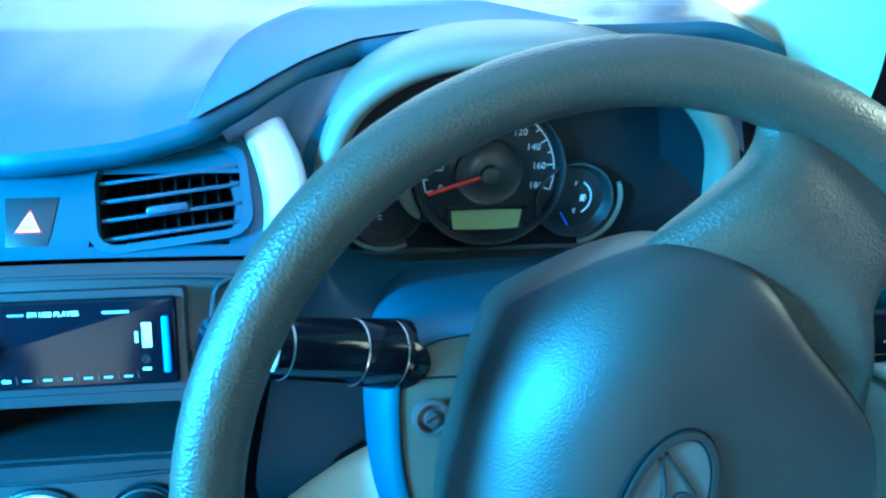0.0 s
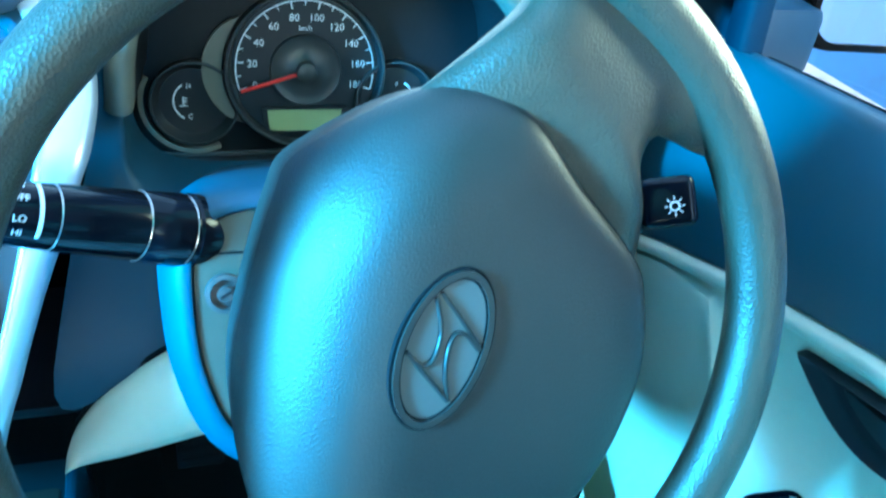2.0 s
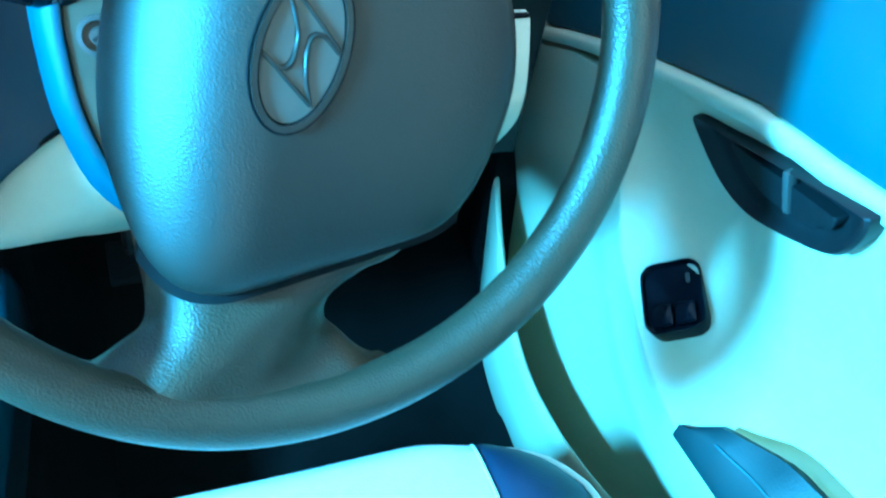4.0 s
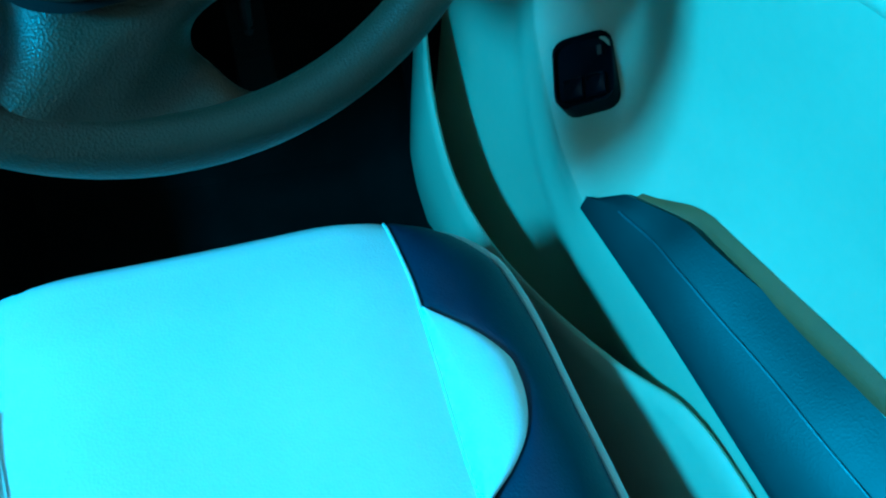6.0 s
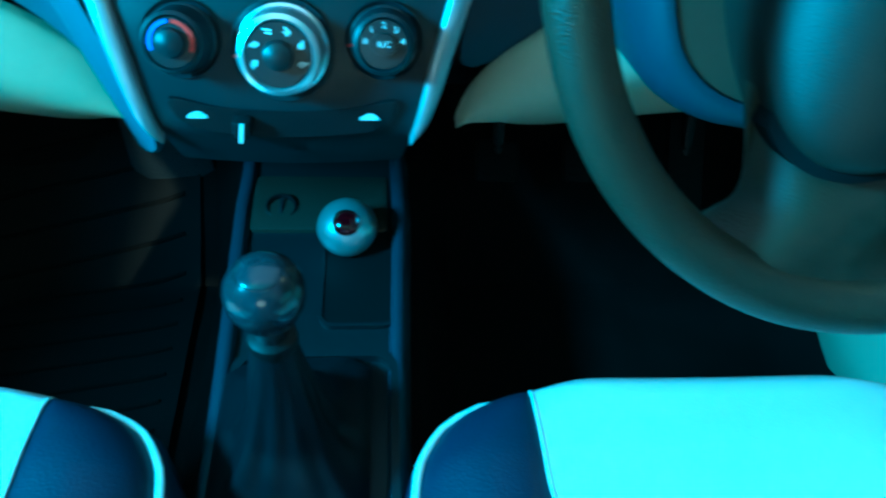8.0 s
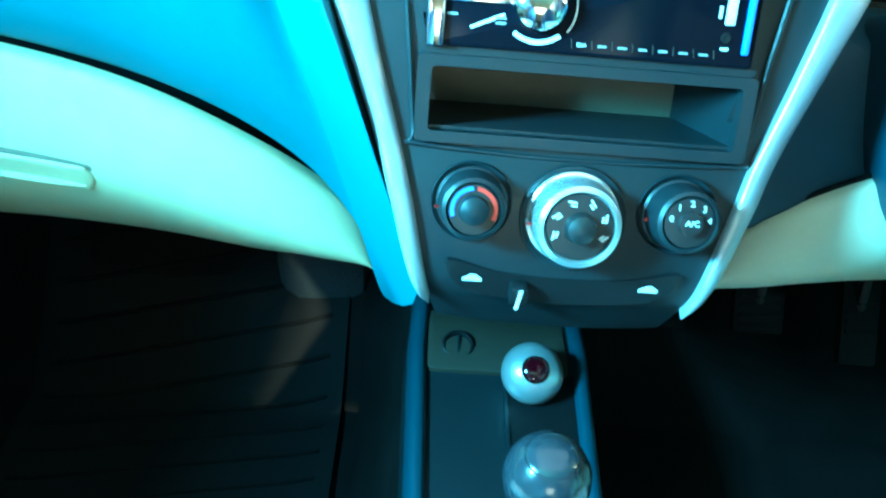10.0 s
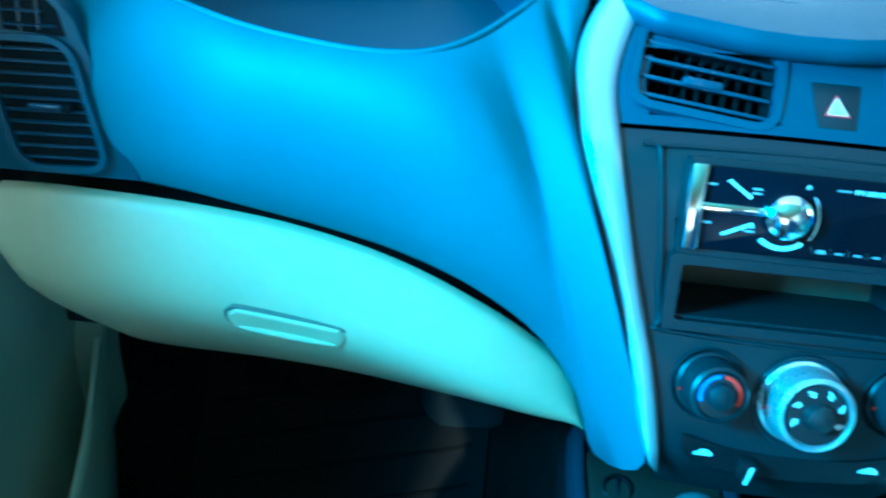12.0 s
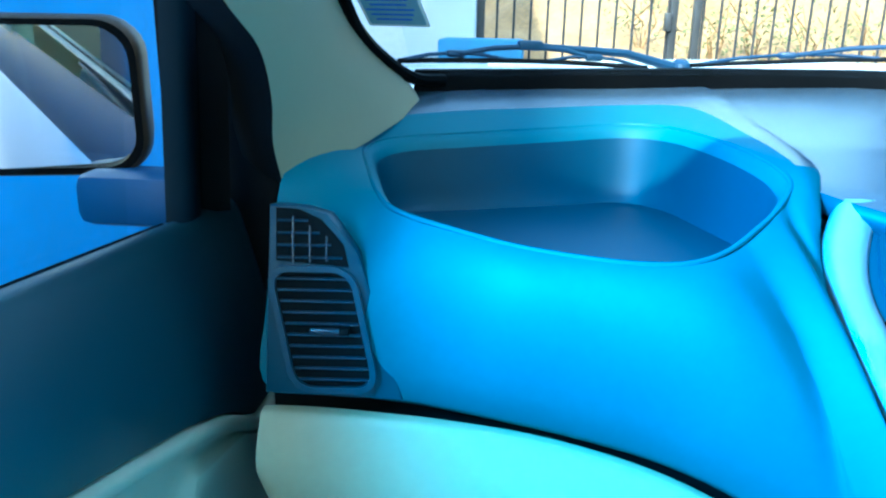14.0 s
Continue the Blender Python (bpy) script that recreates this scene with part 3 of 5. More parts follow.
glove = thing("glove_box", "cream plastic glove box lid with a recessed pull", "glove box", (-.34, -.05, .43))
part("lid", lid(-1, -.566), LID, glove, "", sharp=50)
gm = axes((-.355, -.0640, .490), (1, .0, -.11), (0, -.30, 1))
ol = [(p.x * (1 if p.x > 0 else .98), p.y) for p in spline([(-.046, .004, 0), (-.042, .0115, 0), (-.032, .0145, 0), (.032, .0135, 0), (.042, .0105, 0), (.0465, .002, 0), (.043, -.0085, 0), (.034, -.0125, 0), (-.030, -.0115, 0), (-.042, -.007, 0)], 5, True)]
pull = part("pull", dome(ol[::-1], [(1.06, -.008), (1.06, .0002), (1.0, .0006), (.96, .0006)], gm, cap=False), HOOD, glove, "dark joint round the finger pull")
part("pull_flap", dome(ol[::-1], [(.985, -.008), (.985, .0012), (.96, .0024), (.90, .0030), (.6, .0024), (.2, .0022)], gm), LID, pull, sharp=60)
part("pull_lip", tube([gm @ Vector((x, -.0060, .0030)) for x in np.linspace(-.036, .038, 13)], lambda u: .0008 + .0018 * math.sin(math.pi * u) ** .5, 8), LID, pull)

knee = thing("knee_panel", "cream plastic knee panel below the steering column", "panel", (.34, -.05, .43))
part("panel", lid(1, -.532), CREAM, knee, "", sharp=50)
part("panel_edge", tube([(-x, -.0485, lin(x, LIDTOP_FINE) + .001) for x in [-.53 + .40 * i / 40 for i in range(41)]], .0022, 6), RUBBER, knee, "dark joint along the upper edge")

# dark body behind and under the lids
rows = []
for x in [-.568 + 1.136 * i / 40 for i in range(41)]:
    t = lin(-abs(x), LIDTOP) if abs(x) > .1235 else .43
    rows.append([(x, -.020, t + .012), (x, -.012, t), (x, -.006, .50 if t > .5 else t - .01), (x, .0, .415), (x, .06, .41), (x, .40, .30)])
part("lower_body", grid(rows), BLACK, dash)
part("heater_housing", box((.12, .18, .40), T(-.205, .31, .225), .03), HOUSING, dash, "dark plastic heater housing under the dashboard")
part("bulkhead", box((1.3, .03, .60), T(0, .47, .28)), CARPET, dash)

part("filler", box((.05, .01, .05), T(.165, .065, .715)), BLACK, dash)
part("filler", box((.016, .01, .04), T(-.160, .046, .700)), BLACK, dash)
# cluster surround on the driver's side
OPEN = [(.178, .64), (.180, .612), (.196, .594), (.23, .587), (.31, .586), (.39, .587), (.48, .595), (.530, .612), (.552, .66), (.540, .71), (.490, .745), (.39, .765), (.30, .770), (.235, .765), (.20, .74), (.183, .69)]
OUTER = [(.158, .64), (.138, .57), (.122, .470), (.190, .494), (.31, .505), (.43, .515), (.53, .54), (.57, .60), (.58, .66), (.57, .72), (.51, .745), (.41, .766), (.30, .781), (.224, .763), (.180, .733), (.163, .70)]
inner, outer = spline(OPEN, 5, True), spline(OUTER, 5, True)


def face_y(x, z):
    return lin(z, [(.50, -.052), (.55, -.020), (.60, .022), (.66, .036), (.72, .035), (.79, .030)]) + .25 * max(0, x - .46) ** 1.2


rows = []
for s in (-.02, 0, .04, .10, .25, .45, .65, .85, 1.0):
    r = []
    for a, b in zip(inner, outer):
        p = a + (b - a) * max(0, s)
        y = face_y(p.x, p.y) + (.006 if s == 0 else .075 if s < 0 else .001 if s == .04 else 0)
        r.append((p.x, y, p.y))
    rows.append(r)
part("cluster_surround", grid(rows, wrap=True), COLUMN, dash, "dark plastic instrument surround", sharp=50)
# hood arch over the instruments
ARCH = [(.166, .655), (.172, .70), (.187, .742), (.214, .768), (.250, .783), (.300, .789), (.36, .786), (.410, .772), (.448, .745), (.474, .710), (.484, .66)]
arch = spline(ARCH, 5)
rows = []
for y, sc in ((.040, .880), (.028, .882), (.020, .888), (.015, .905), (.013, .93), (.014, .955), (.017, .978), (.022, .995), (.035, 1.004), (.06, 1.0), (.085, .97)):
    rows.append([(.325 + (p.x - .325) * sc, y + .35 * (.789 - p.y) * .25, .64 + (p.y - .64) * sc) for p in arch])
part("instrument_hood", grid(rows), HOOD, dash, "arched hood over the instruments", sharp=60)

rows = [[(.325 + (p.x - .325) * sc, y + .35 * (.789 - p.y) * .25, .64 + (p.y - .64) * sc) for p in arch] for y, sc in ((.039, .881), (.06, .875), (.10, .86), (.13, .84))]
part("hood_lining", grid(rows), BLACK, dash, "black lining of the instrument hood", sharp=60)

# ================= instruments =================
cl = thing("instrument_cluster", "black instrument cluster with round speedometer and small display", "instrument cluster", (.31, .13, .56))
CM = axes((.311, .122, .647), (1, 0, 0), (0, .10, 1))
part("backing", plate(rounded(.42, .22, .03), -.012, -.006, CM @ T(.050, -.004)), BLACK, cl)
speedo = part("speedometer", lathe([(.064, -.006), (.064, .004), (.0615, .006), (.060, .004), (.059, -.002), (.0, -.002)], CM, 72), DIAL, cl, "round black speedometer")
part("bezel", lathe([(.0645, .004), (.0635, .0068), (.062, .0068), (.061, .004), (.0645, .004)], CM, 72), DIAL_GREY, speedo)
part("scale_ring", grid([[CM @ Vector((r * math.cos(a), r * math.sin(a), -.0012)) for a in [radians(-17 + 214 * i / 60) for i in range(61)]] for r in (.0548, .0558)]), WHITE_INK, speedo)
for k in range(19):
    a = radians(197 - 214 * k / 18)
    L = .0055 if k % 2 == 0 else .0035
    part("tick", box((L, .0011 if k % 2 == 0 else .0008, .0003), CM @ T(math.cos(a) * (.0550 - L / 2), math.sin(a) * (.0550 - L / 2), -.001, 0, 0, math.degrees(a))), WHITE_INK, speedo)
for k in range(10):
    a = radians(197 - 214 * k / 9)
    part("numeral", letters(str(20 * k), .0082, CM @ T(math.cos(a) * .0425, math.sin(a) * .0425, -.0012)), WHITE_INK, speedo)
part("unit_mark", letters("km/h", .0052, CM @ T(0, .0335, -.0012)), WHITE_INK, speedo)
part("hub_cone", lathe([(.029, -.002), (.028, .0005), (.024, -.0012), (.013, -.0005), (.0085, .003), (.0075, .0075), (.006, .0085), (0, .0087)], CM, 48), DIAL_GREY, speedo)
na = 197
part("needle", box((.049, .0030, .0012), CM @ T(math.cos(radians(na)) * .030, math.sin(radians(na)) * .030, .004, 0, 0, na), .0004), RED_INK, speedo, "red needle at zero")
lcd = spline([(-.0300, .0070), (-.0285, .0085), (0, .0088), (.0285, .0085), (.0305, .0070), (.0285, -.0065), (.0255, -.0090), (0, -.0095), (-.0255, -.0090), (-.0285, -.0060)], 4, True)
part("display", plate([(p.x, p.y) for p in lcd][::-1], -.001, .001, CM @ T(-.0015, -.0410)), LCD, cl, "unlit olive green liquid crystal display")
part("display_frame", ring([(p.x * 1.12, p.y * 1.22) for p in lcd], [(p.x, p.y) for p in lcd], -.002, .0016, CM @ T(-.0015, -.0410)), DIAL, cl)
for sx, hi, lo in ((-1, "H", "C"), (1, "F", "E")):
    gm2 = CM @ T(-.088 if sx < 0 else .075, -.026, 0 if sx < 0 else -.002)
    g2 = part("small_gauge", lathe([(.034, -.006), (.034, .003), (.0325, .004), (.031, .002), (.0285, -.002), (.027, -.0035), (0, -.0035)], gm2, 48), DIAL, cl, "small round black gauge")
    part("bezel", lathe([(.0345, .002), (.034, .0045), (.0325, .0045), (.032, .002), (.0345, .002)], gm2, 48), DIAL_GREY, g2)
    c0 = 180 if sx < 0 else 0
    part("scale_arc", grid([[gm2 @ Vector((r * math.cos(a), r * math.sin(a), -.003)) for a in [radians(c0 - 58 + 116 * i / 24) for i in range(25)]] for r in (.0155, .0168)]), WHITE_INK, g2)
    ca = math.cos(radians(c0))
    part("letter", letters(hi, .0058, gm2 @ T(-.004 * sx * -1 if sx < 0 else .002, .0125, -.003)), WHITE_INK, g2)
    part("letter", letters(lo, .0058, gm2 @ T(-.004 * sx * -1 if sx < 0 else .002, -.0125, -.003)), WHITE_INK, g2)
    if sx < 0:
        bm_ = box((.0014, .0062, .0003), gm2 @ T(ca * .0085, .0008, -.003))
        for q in range(3):
            box((.0026, .0007, .0003), gm2 @ T(ca * .0085 + .0016, .0030 - .0016 * q, -.003), bm=bm_)
        box((.0064, .0008, .0003), gm2 @ T(ca * .0085, -.0034, -.003), bm=bm_)
    else:
        bm_ = box((.0036, .0052, .0003), gm2 @ T(ca * .0085, 0, -.003))
        box((.0046, .0007, .0003), gm2 @ T(ca * .0085, -.0030, -.003), bm=bm_)
        box((.0008, .0042, .0003), gm2 @ T(ca * .0085 + .0026, .0006, -.003, 0, 0, 12), bm=bm_)
    part("symbol", bm_, WHITE_INK, g2)
part("needle", box((.014, .0016, .001), CM @ T(.067, -.043, .001, 0, 0, -60)), BLUE_INK, cl)
cres = [(.0662 * math.cos(radians(a)), .0662 * math.sin(radians(a))) for a in range(140, 221, 5)] + [((.0662 + .0150 * math.sin(math.pi * (220 - a) / 80) ** .8) * math.cos(radians(a)), (.0662 + .0150 * math.sin(math.pi * (220 - a) / 80) ** .8) * math.sin(radians(a))) for a in range(215, 144, -5)]
part("trim_wedge", plate(cres, -.004, .003, CM, .001), TAN_GREY, cl, "tan grey crescent beside the speedometer")
for sx, a0, a1 in ((-1, 150, 296), (1, 280, 380)):
    gm2 = CM @ T(-.088 if sx < 0 else .075, -.026, 0)
    arc_o = [(.0425 * math.cos(radians(a)), .0425 * math.sin(radians(a))) for a in np.linspace(a0, a1, 25)]
    arc_i = [(.0385 * math.cos(radians(a)), .0385 * math.sin(radians(a))) for a in np.linspace(a1, a0, 25)]
    part("gauge_surround", plate(arc_o + arc_i, -.005, .001, gm2, .0006), TAN_GREY, cl, "tan grey ring round a small gauge")
part("cluster_floor", box((.29, .05, .003), CM @ T(.006, -.073, .022, 90, 0, 0)), DIAL, cl)
part("cluster_sill", box((.25, .004, .004), CM @ T(.0, -.070, -.002), .001), DIAL_GREY, cl)

# ================= stereo, storage slot, heater controls =================
RM = stack(0, .6325) @ T(0, 0, .004)
st = thing("car_stereo", "black single-slot car stereo with chrome volume knob", "car stereo", (0, -.06, .605))
part("collar", ring(rounded(.190, .062, .003), rounded(.181, .053, .002), -.012, .006, RM), FASCIA, st)
part("face", plate(rounded(.181, .053, .002), -.010, .010, RM, .002), GLOSS, st, "glossy black front panel")
part("chrome_end", box((.010, .054, .006), RM @ T(-.0895, 0, .0105), .0015), CHROME, st)
part("blue_end", box((.004, .034, .003), RM @ T(.0845, -.002, .0105), .001), BLUE_INK, st, "translucent blue end strip")
part("volume_knob", lathe([(.0150, .008), (.0146, .014), (.0138, .0185), (.0105, .0215), (.004, .0226), (0, .0228)], RM @ T(-.033, -.0005), 48), CHROME, st, "polished chrome volume knob")
part("knob_bar", box((.046, .0055, .002), RM @ T(-.063, .0005, .0105), .0008), CHROME, st)
for x, y, L, a in ((-.063, .0135, .018, -33), (-.061, -.0115, .020, 24)):
    part("white_mark", box((L, .0018, .0004), RM @ T(x, y, .0103, 0, 0, a)), WHITE_INK, st)
part("white_arc", grid([[RM @ T(-.033, 0) @ Vector((r * math.cos(a), r * math.sin(a), .0104)) for a in [radians(232 + 76 * i / 16) for i in range(17)]] for r in (.0195, .0222)]), WHITE_INK, st)
part("white_arc", grid([[RM @ T(-.036, -.001) @ Vector((r * math.cos(a), r * math.sin(a), .0104)) for a in [radians(-34 + 70 * i / 16) for i in range(17)]] for r in (.0235, .0242)]), WHITE_INK, st)
part("caption", letters("FM USB PLAYER", .0042, RM @ T(.0215, .0185, .0104)), WHITE_INK, st)
part("caption", letters("IR", .0035, RM @ T(-.0215, .0185, .0104)), WHITE_INK, st)
for x, y, w, h in ((.0005, .0187, .010, .0022), (.0565, .0185, .017, .0034)):
    part("caption_bar", box((w * .9, h * .5, .0003), RM @ T(x, y, .0104)), FAINT_INK, st)
for x, y in ((-.0525, .0145), (-.0525, .0118), (-.0535, -.0095), (-.0535, -.0122), (-.0805, .0150), (-.0805, -.0090)):
    part("caption_bar", box((.0058, .0013, .0003), RM @ T(x, y, .0104)), FAINT_INK, st)
for k, wd in enumerate(("CLK", "", "", "", "", "", "")):
    x = -.0075 + .0115 * k
    if wd:
        part("caption", letters(wd, .0030, RM @ T(x, -.0205, .0104)), WHITE_INK, st)
    else:
        part("caption_bar", box((.0050, .0013, .0003), RM @ T(x, -.0205, .0104)), FAINT_INK, st)
for k in range(8):
    part("button_gap", box((.0004, .005, .0003), RM @ T(-.0132 + .0115 * k, -.0200, .0103, 0, 0, 8)), DIAL_GREY, st)
part("usb_slot", box((.0055, .0150, .0006), RM @ T(.0735, .004, .0104), .0002), WHITE_INK, st, "white usb socket")
part("caption_bar", box((.0016, .0065, .0003), RM @ T(.0675, .003, .0104)), WHITE_INK, st)
part("aux_socket", lathe([(.0028, .0102), (.0026, .011), (.0016, .011), (.0014, .0095), (0, .0095)], RM @ T(.0725, -.0105), 20), BLACK, st)
part("caption_bar", box((.0045, .0017, .0003), RM @ T(.0725, -.0165, .0104)), WHITE_INK, st)

CUB = stack(0, .582) @ T(0, 0, .004)
cub = thing("storage_slot", "open rectangular storage slot below the stereo", "storage slot", (0, -.08, .56))
part("frame", ring(rounded(.196, .050, .004), rounded(.180, .037, .003), -.012, .006, CUB @ T(0, -.001)), FASCIA, cub, "charcoal slot frame")
cw, ch, cd = .181, .038, .085
for nm, mt, quad in (("slot_floor", FASCIA, ((-1, -1, 0), (1, -1, 0), (.86, -.75, -1), (-1, -.75, -1))), ("slot_roof", FASCIA, ((-1, 1, 0), (1, 1, 0), (.86, .9, -1), (-1, .9, -1))), ("slot_side", FASCIA, ((-1, -1, 0), (-1, 1, 0), (-1, .9, -1), (-1, -.75, -1))), ("slot_side", FASCIA, ((1, -1, 0), (1, 1, 0), (.86, .9, -1), (.86, -.75, -1))), ("slot_back", BROWN, ((-1, -.75, -1), (.86, -.75, -1), (.86, .9, -1), (-1, .9, -1)))):
    b = bmesh.new()
    b.faces.new([b.verts.new(CUB @ Vector((x * cw / 2, y * ch / 2, z * cd))) for x, y, z in quad])
    part(nm, thick(b, .002), mt, cub)

hc = thing("heater_controls", "three rotary heater and fan knobs", "heater controls", (0, -.12, .47))


def knob(x, z, r, kind):
    m = stack(x, z) @ T(0, 0, .003)
    body = part("rotary_knob", lathe([(r * 1.08, -.004), (r * 1.06, .002), (r, .003), (r * .95, .021), (r * .91, .0245), (r * .80, .026), (r * .76, .0245), (r * .74, .0235), (0, .0235)], m, 56), KNOB_SILVER if kind == "mode" else FASCIA, hc, "bright silver mode knob" if kind == "mode" else "dark rotary knob")
    part("knob_well", lathe([(r * 1.22, .0), (r * 1.2, .0025), (r * 1.1, .001), (r * 1.06, -.003)], m, 56), FASCIA, hc)
    cap = part("knob_cap", lathe([(r * .75, .0236), (r * .72, .0255), (r * .3, .0260), (0, .0265)], m, 48), DIAL, body)
    if kind == "heat":
        for c0, c1, mt in ((95, 200, BLUE_INK), (-25, 85, RED_INK)):
            part("heat_arc", grid([[m @ Vector((q * math.cos(a), q * math.sin(a), .0263)) for a in [radians(c0 + (c1 - c0) * i / 14) for i in range(15)]] for q in (r * .56, r * .68)]), mt, cap)
        part("knob_centre", lathe([(r * .45, .025), (r * .40, .031), (r * .2, .033), (0, .0335)], m, 32), FASCIA, cap)
    elif kind == "mode":
        for k in range(6):
            a = radians(200 - 44 * k)
            for q, w in ((.52, .0035), (.60, .005)):
                part("mode_symbol", box((w, .0011, .0003), m @ T(r * q * math.cos(a), r * q * math.sin(a), .0264, 0, 0, math.degrees(a) + 60)), WHITE_INK, cap)
        part("knob_centre", lathe([(r * .36, .025), (r * .30, .033), (r * .15, .035), (0, .0355)], m, 32), DIAL, cap)
    else:
        for k, s in enumerate("01234"):
            a = radians(170 - 40 * k)
            part("numeral", letters(s, .0052, m @ T(r * .56 * math.cos(a), r * .56 * math.sin(a), .0263)), WHITE_INK, cap)
        part("caption", letters("A/C", .0050, m @ T(0, .0005, .0305)), WHITE_INK, cap)
        part("knob_centre", lathe([(r * .36, .025), (r * .33, .0295), (0, .0300)], m, 32), DIAL, cap)
    part("pointer", box((.004, .0016, .0006), m @ T(-r * 1.02, -r * .12, .010, 0, 35, 0)), RED_INK, body)


knob(-.0605, .529, .0200, "heat")
knob(.001, .524, .0265, "mode")
knob(.0635, .530, .0200, "fan")
SL = stack(0, .4845) @ T(0, 0, .003)
sl_ol = spline([(-.072, .012), (-.066, -.004), (-.05, -.011), (0, -.015), (.05, -.011), (.066, -.004), (.072, .012), (.04, .006), (0, .004), (-.04, .006)], 4, True)
slot = part("slider_panel", plate(sl_ol[::-1], -.004, .001, SL, .001), BLACK, hc, "curved air recirculation slider slot")
sl = part("slider_tab", box((.011, .013, .012), SL @ T(-.027, -.005, .006), .002), BLACK, slot)
part("slider_line", box((.0022, .014, .0005), SL @ T(-.027, -.006, .0125, 0, 0, -8)), WHITE_INK, sl)
for x in (-.056, .054):
    part("air_symbol", plate([(-.0062, -.0015), (-.0055, .0008), (-.003, .0012), (-.0015, .0032), (.0028, .0032), (.0042, .0012), (.0062, .0006), (.0062, -.0015)][::-1], .0008, .0014, SL @ T(x, .0)), WHITE_INK, slot)

# ================= steering wheel =================
WN = Vector((.0526278, -.92053261, .38710467))
WU = Vector((.99836973, .05707782, 0))
WM = axes((.3141, -.2421, .6702), WU, WN.cross(WU))
sw = thing("steering_wheel", "black grained two-spoke steering wheel turned a quarter", "steering wheel", (.314, -.242, .49))
rows = []
for i, a in enumerate(np.linspace(0, 2 * math.pi, 121)):
    swell_ = 1 + .10 * max(math.exp(-((a - radians(46)) / .38) ** 2), math.exp(-((a - radians(255)) / .38) ** 2))
    rows.append([WM @ Vector(((.1771 + .0141 * swell_ * math.cos(b)) * math.cos(a), (.1771 + .0141 * swell_ * math.cos(b)) * math.sin(a), .0148 * math.sin(b))) for b in np.linspace(0, 2 * math.pi, 20, endpoint=False)])
b = grid(rows, wrap=True)
bmesh.ops.remove_doubles(b, verts=b.verts, dist=1e-5)
part("rim", b, WHEEL, sw, "grained black rubber rim")


def reach(c, u, v):
    """Draws the outer end of a spoke into the rim."""
    k = ease(u, [(.45, 0), (1, 1)]) * (1 - abs(2 * v - 1) ** 5 * (1 - ease(u, [(.8, 0), (1, 1)])))
    return c * (1 + k * (max(1, .173 / c.length) - 1))


def spoke(edge_a, edge_b, root=((0, -.016), (.3, -.010), (.7, -.002), (1, -.001)), far=None, bank=0.0):
    """A rounded web from the hub to the rim between two side curves."""
    ca, cb = spline([(*p, 0) for p in edge_a], 5), spline([(*p, 0) for p in edge_b], 5)
    n = 14
    over, under = [], []
    for k, (p, q) in enumerate(zip(ca, cb)):
        u = k / (len(ca) - 1)
        row = []
        ridge = lin(u, [(.15, .95), (.7, .40)])
        fade = 1 - ease(u, [(.7, 0), (1, 1)])
        for i in range(n + 1):
            v = i / n
            c = reach(p.lerp(q, v), u, v)
            base = lin(u, root) + (lin(u, far or root) - lin(u, root)) * v
            base -= bank * fade * (max(0, 1 - v / .30) ** 2 + 1.7 * ease(v - ridge, [(-.06, 0), (.14, .14), (.5, .5), (1, 1)]))
            row.append(WM @ Vector((c.x, c.y, base + .0115 * (1 - abs(2 * v - 1) ** 5) - .004 * math.sin(math.pi * v) * (1 - u))))
        under.append([WM @ Vector((*reach(p.lerp(q, i / n), u, i / n).xy, min(-.012 - 1.4 * bank, lin(u, root) - .004) + .004 * u)) for i in range(n + 1)])
        over.append(row)
    rows = [a + c[::-1] for a, c in zip(over, under)]
    return grid(rows, wrap=True)


part("spoke", spoke([(-.02, .085), (.010, .108), (.036, .1265), (.053, .141), (.058, .155), (.050, .168), (.035, .176)], [(.085, -.03), (.106, .010), (.108, .045), (.106, .070), (.119, .082), (.145, .071), (.172, .056)], fine([(0, -.016), (.18, -.006), (.36, .004), (.52, .003), (.75, -.004), (1, -.003)])), WHEEL, sw, "broad grained spoke", sharp=70)
part("spoke", spoke([(-.068, -.030), (-.0740, -.075), (-.0735, -.105), (-.0765, -.124), (-.088, -.132), (-.104, -.139), (-.118, -.134)], [(.07, -.05), (.058, -.101), (.030, -.1125), (.0125, -.124), (.0095, -.137), (.020, -.151), (.045, -.172)], ((0, -.040), (.25, -.022), (.7, -.003), (1, -.001)), ((0, -.022), (.25, -.010), (.7, -.002), (1, -.001)), .014), WHEEL, sw, "broad grained spoke", sharp=70)
PADLINE = [(-.0440, .0790), (-.020, .0945), (.002, .1045), (.0235, .1085), (.0400, .1035), (.0530, .0925), (.0725, .0630), (.0985, .030), (.1060, .010), (.1050, -.026), (.0880, -.064), (.0660, -.0870), (.032, -.0940), (.0, -.0985), (-.022, -.1015), (-.042, -.1030), (-.0580, -.0985), (-.0690, -.0860), (-.0750, -.068), (-.0785, -.045), (-.0785, -.024), (-.0755, -.004), (-.0700, .0160), (-.0615, .0420), (-.0530, .0630)]
pad_ol = [(p.x, p.y) for p in spline([(*p, 0) for p in PADLINE], 5, True)]


def pad_height(x, y, k):
    """Height of the airbag cover: a broad slope along its left and upper edges, a soft edge all round."""
    d1 = (x + .046) * .9727 - (y - .0745) * .2314
    d2 = (x + .046) * .419 - (y - .0745) * .908
    return .0195 - .032 * max(0, 1 - d1 / .060) ** 2 - .012 * max(0, 1 - d2 / .045) ** 2 - .006 * k ** 6 - .004 * k ** 30


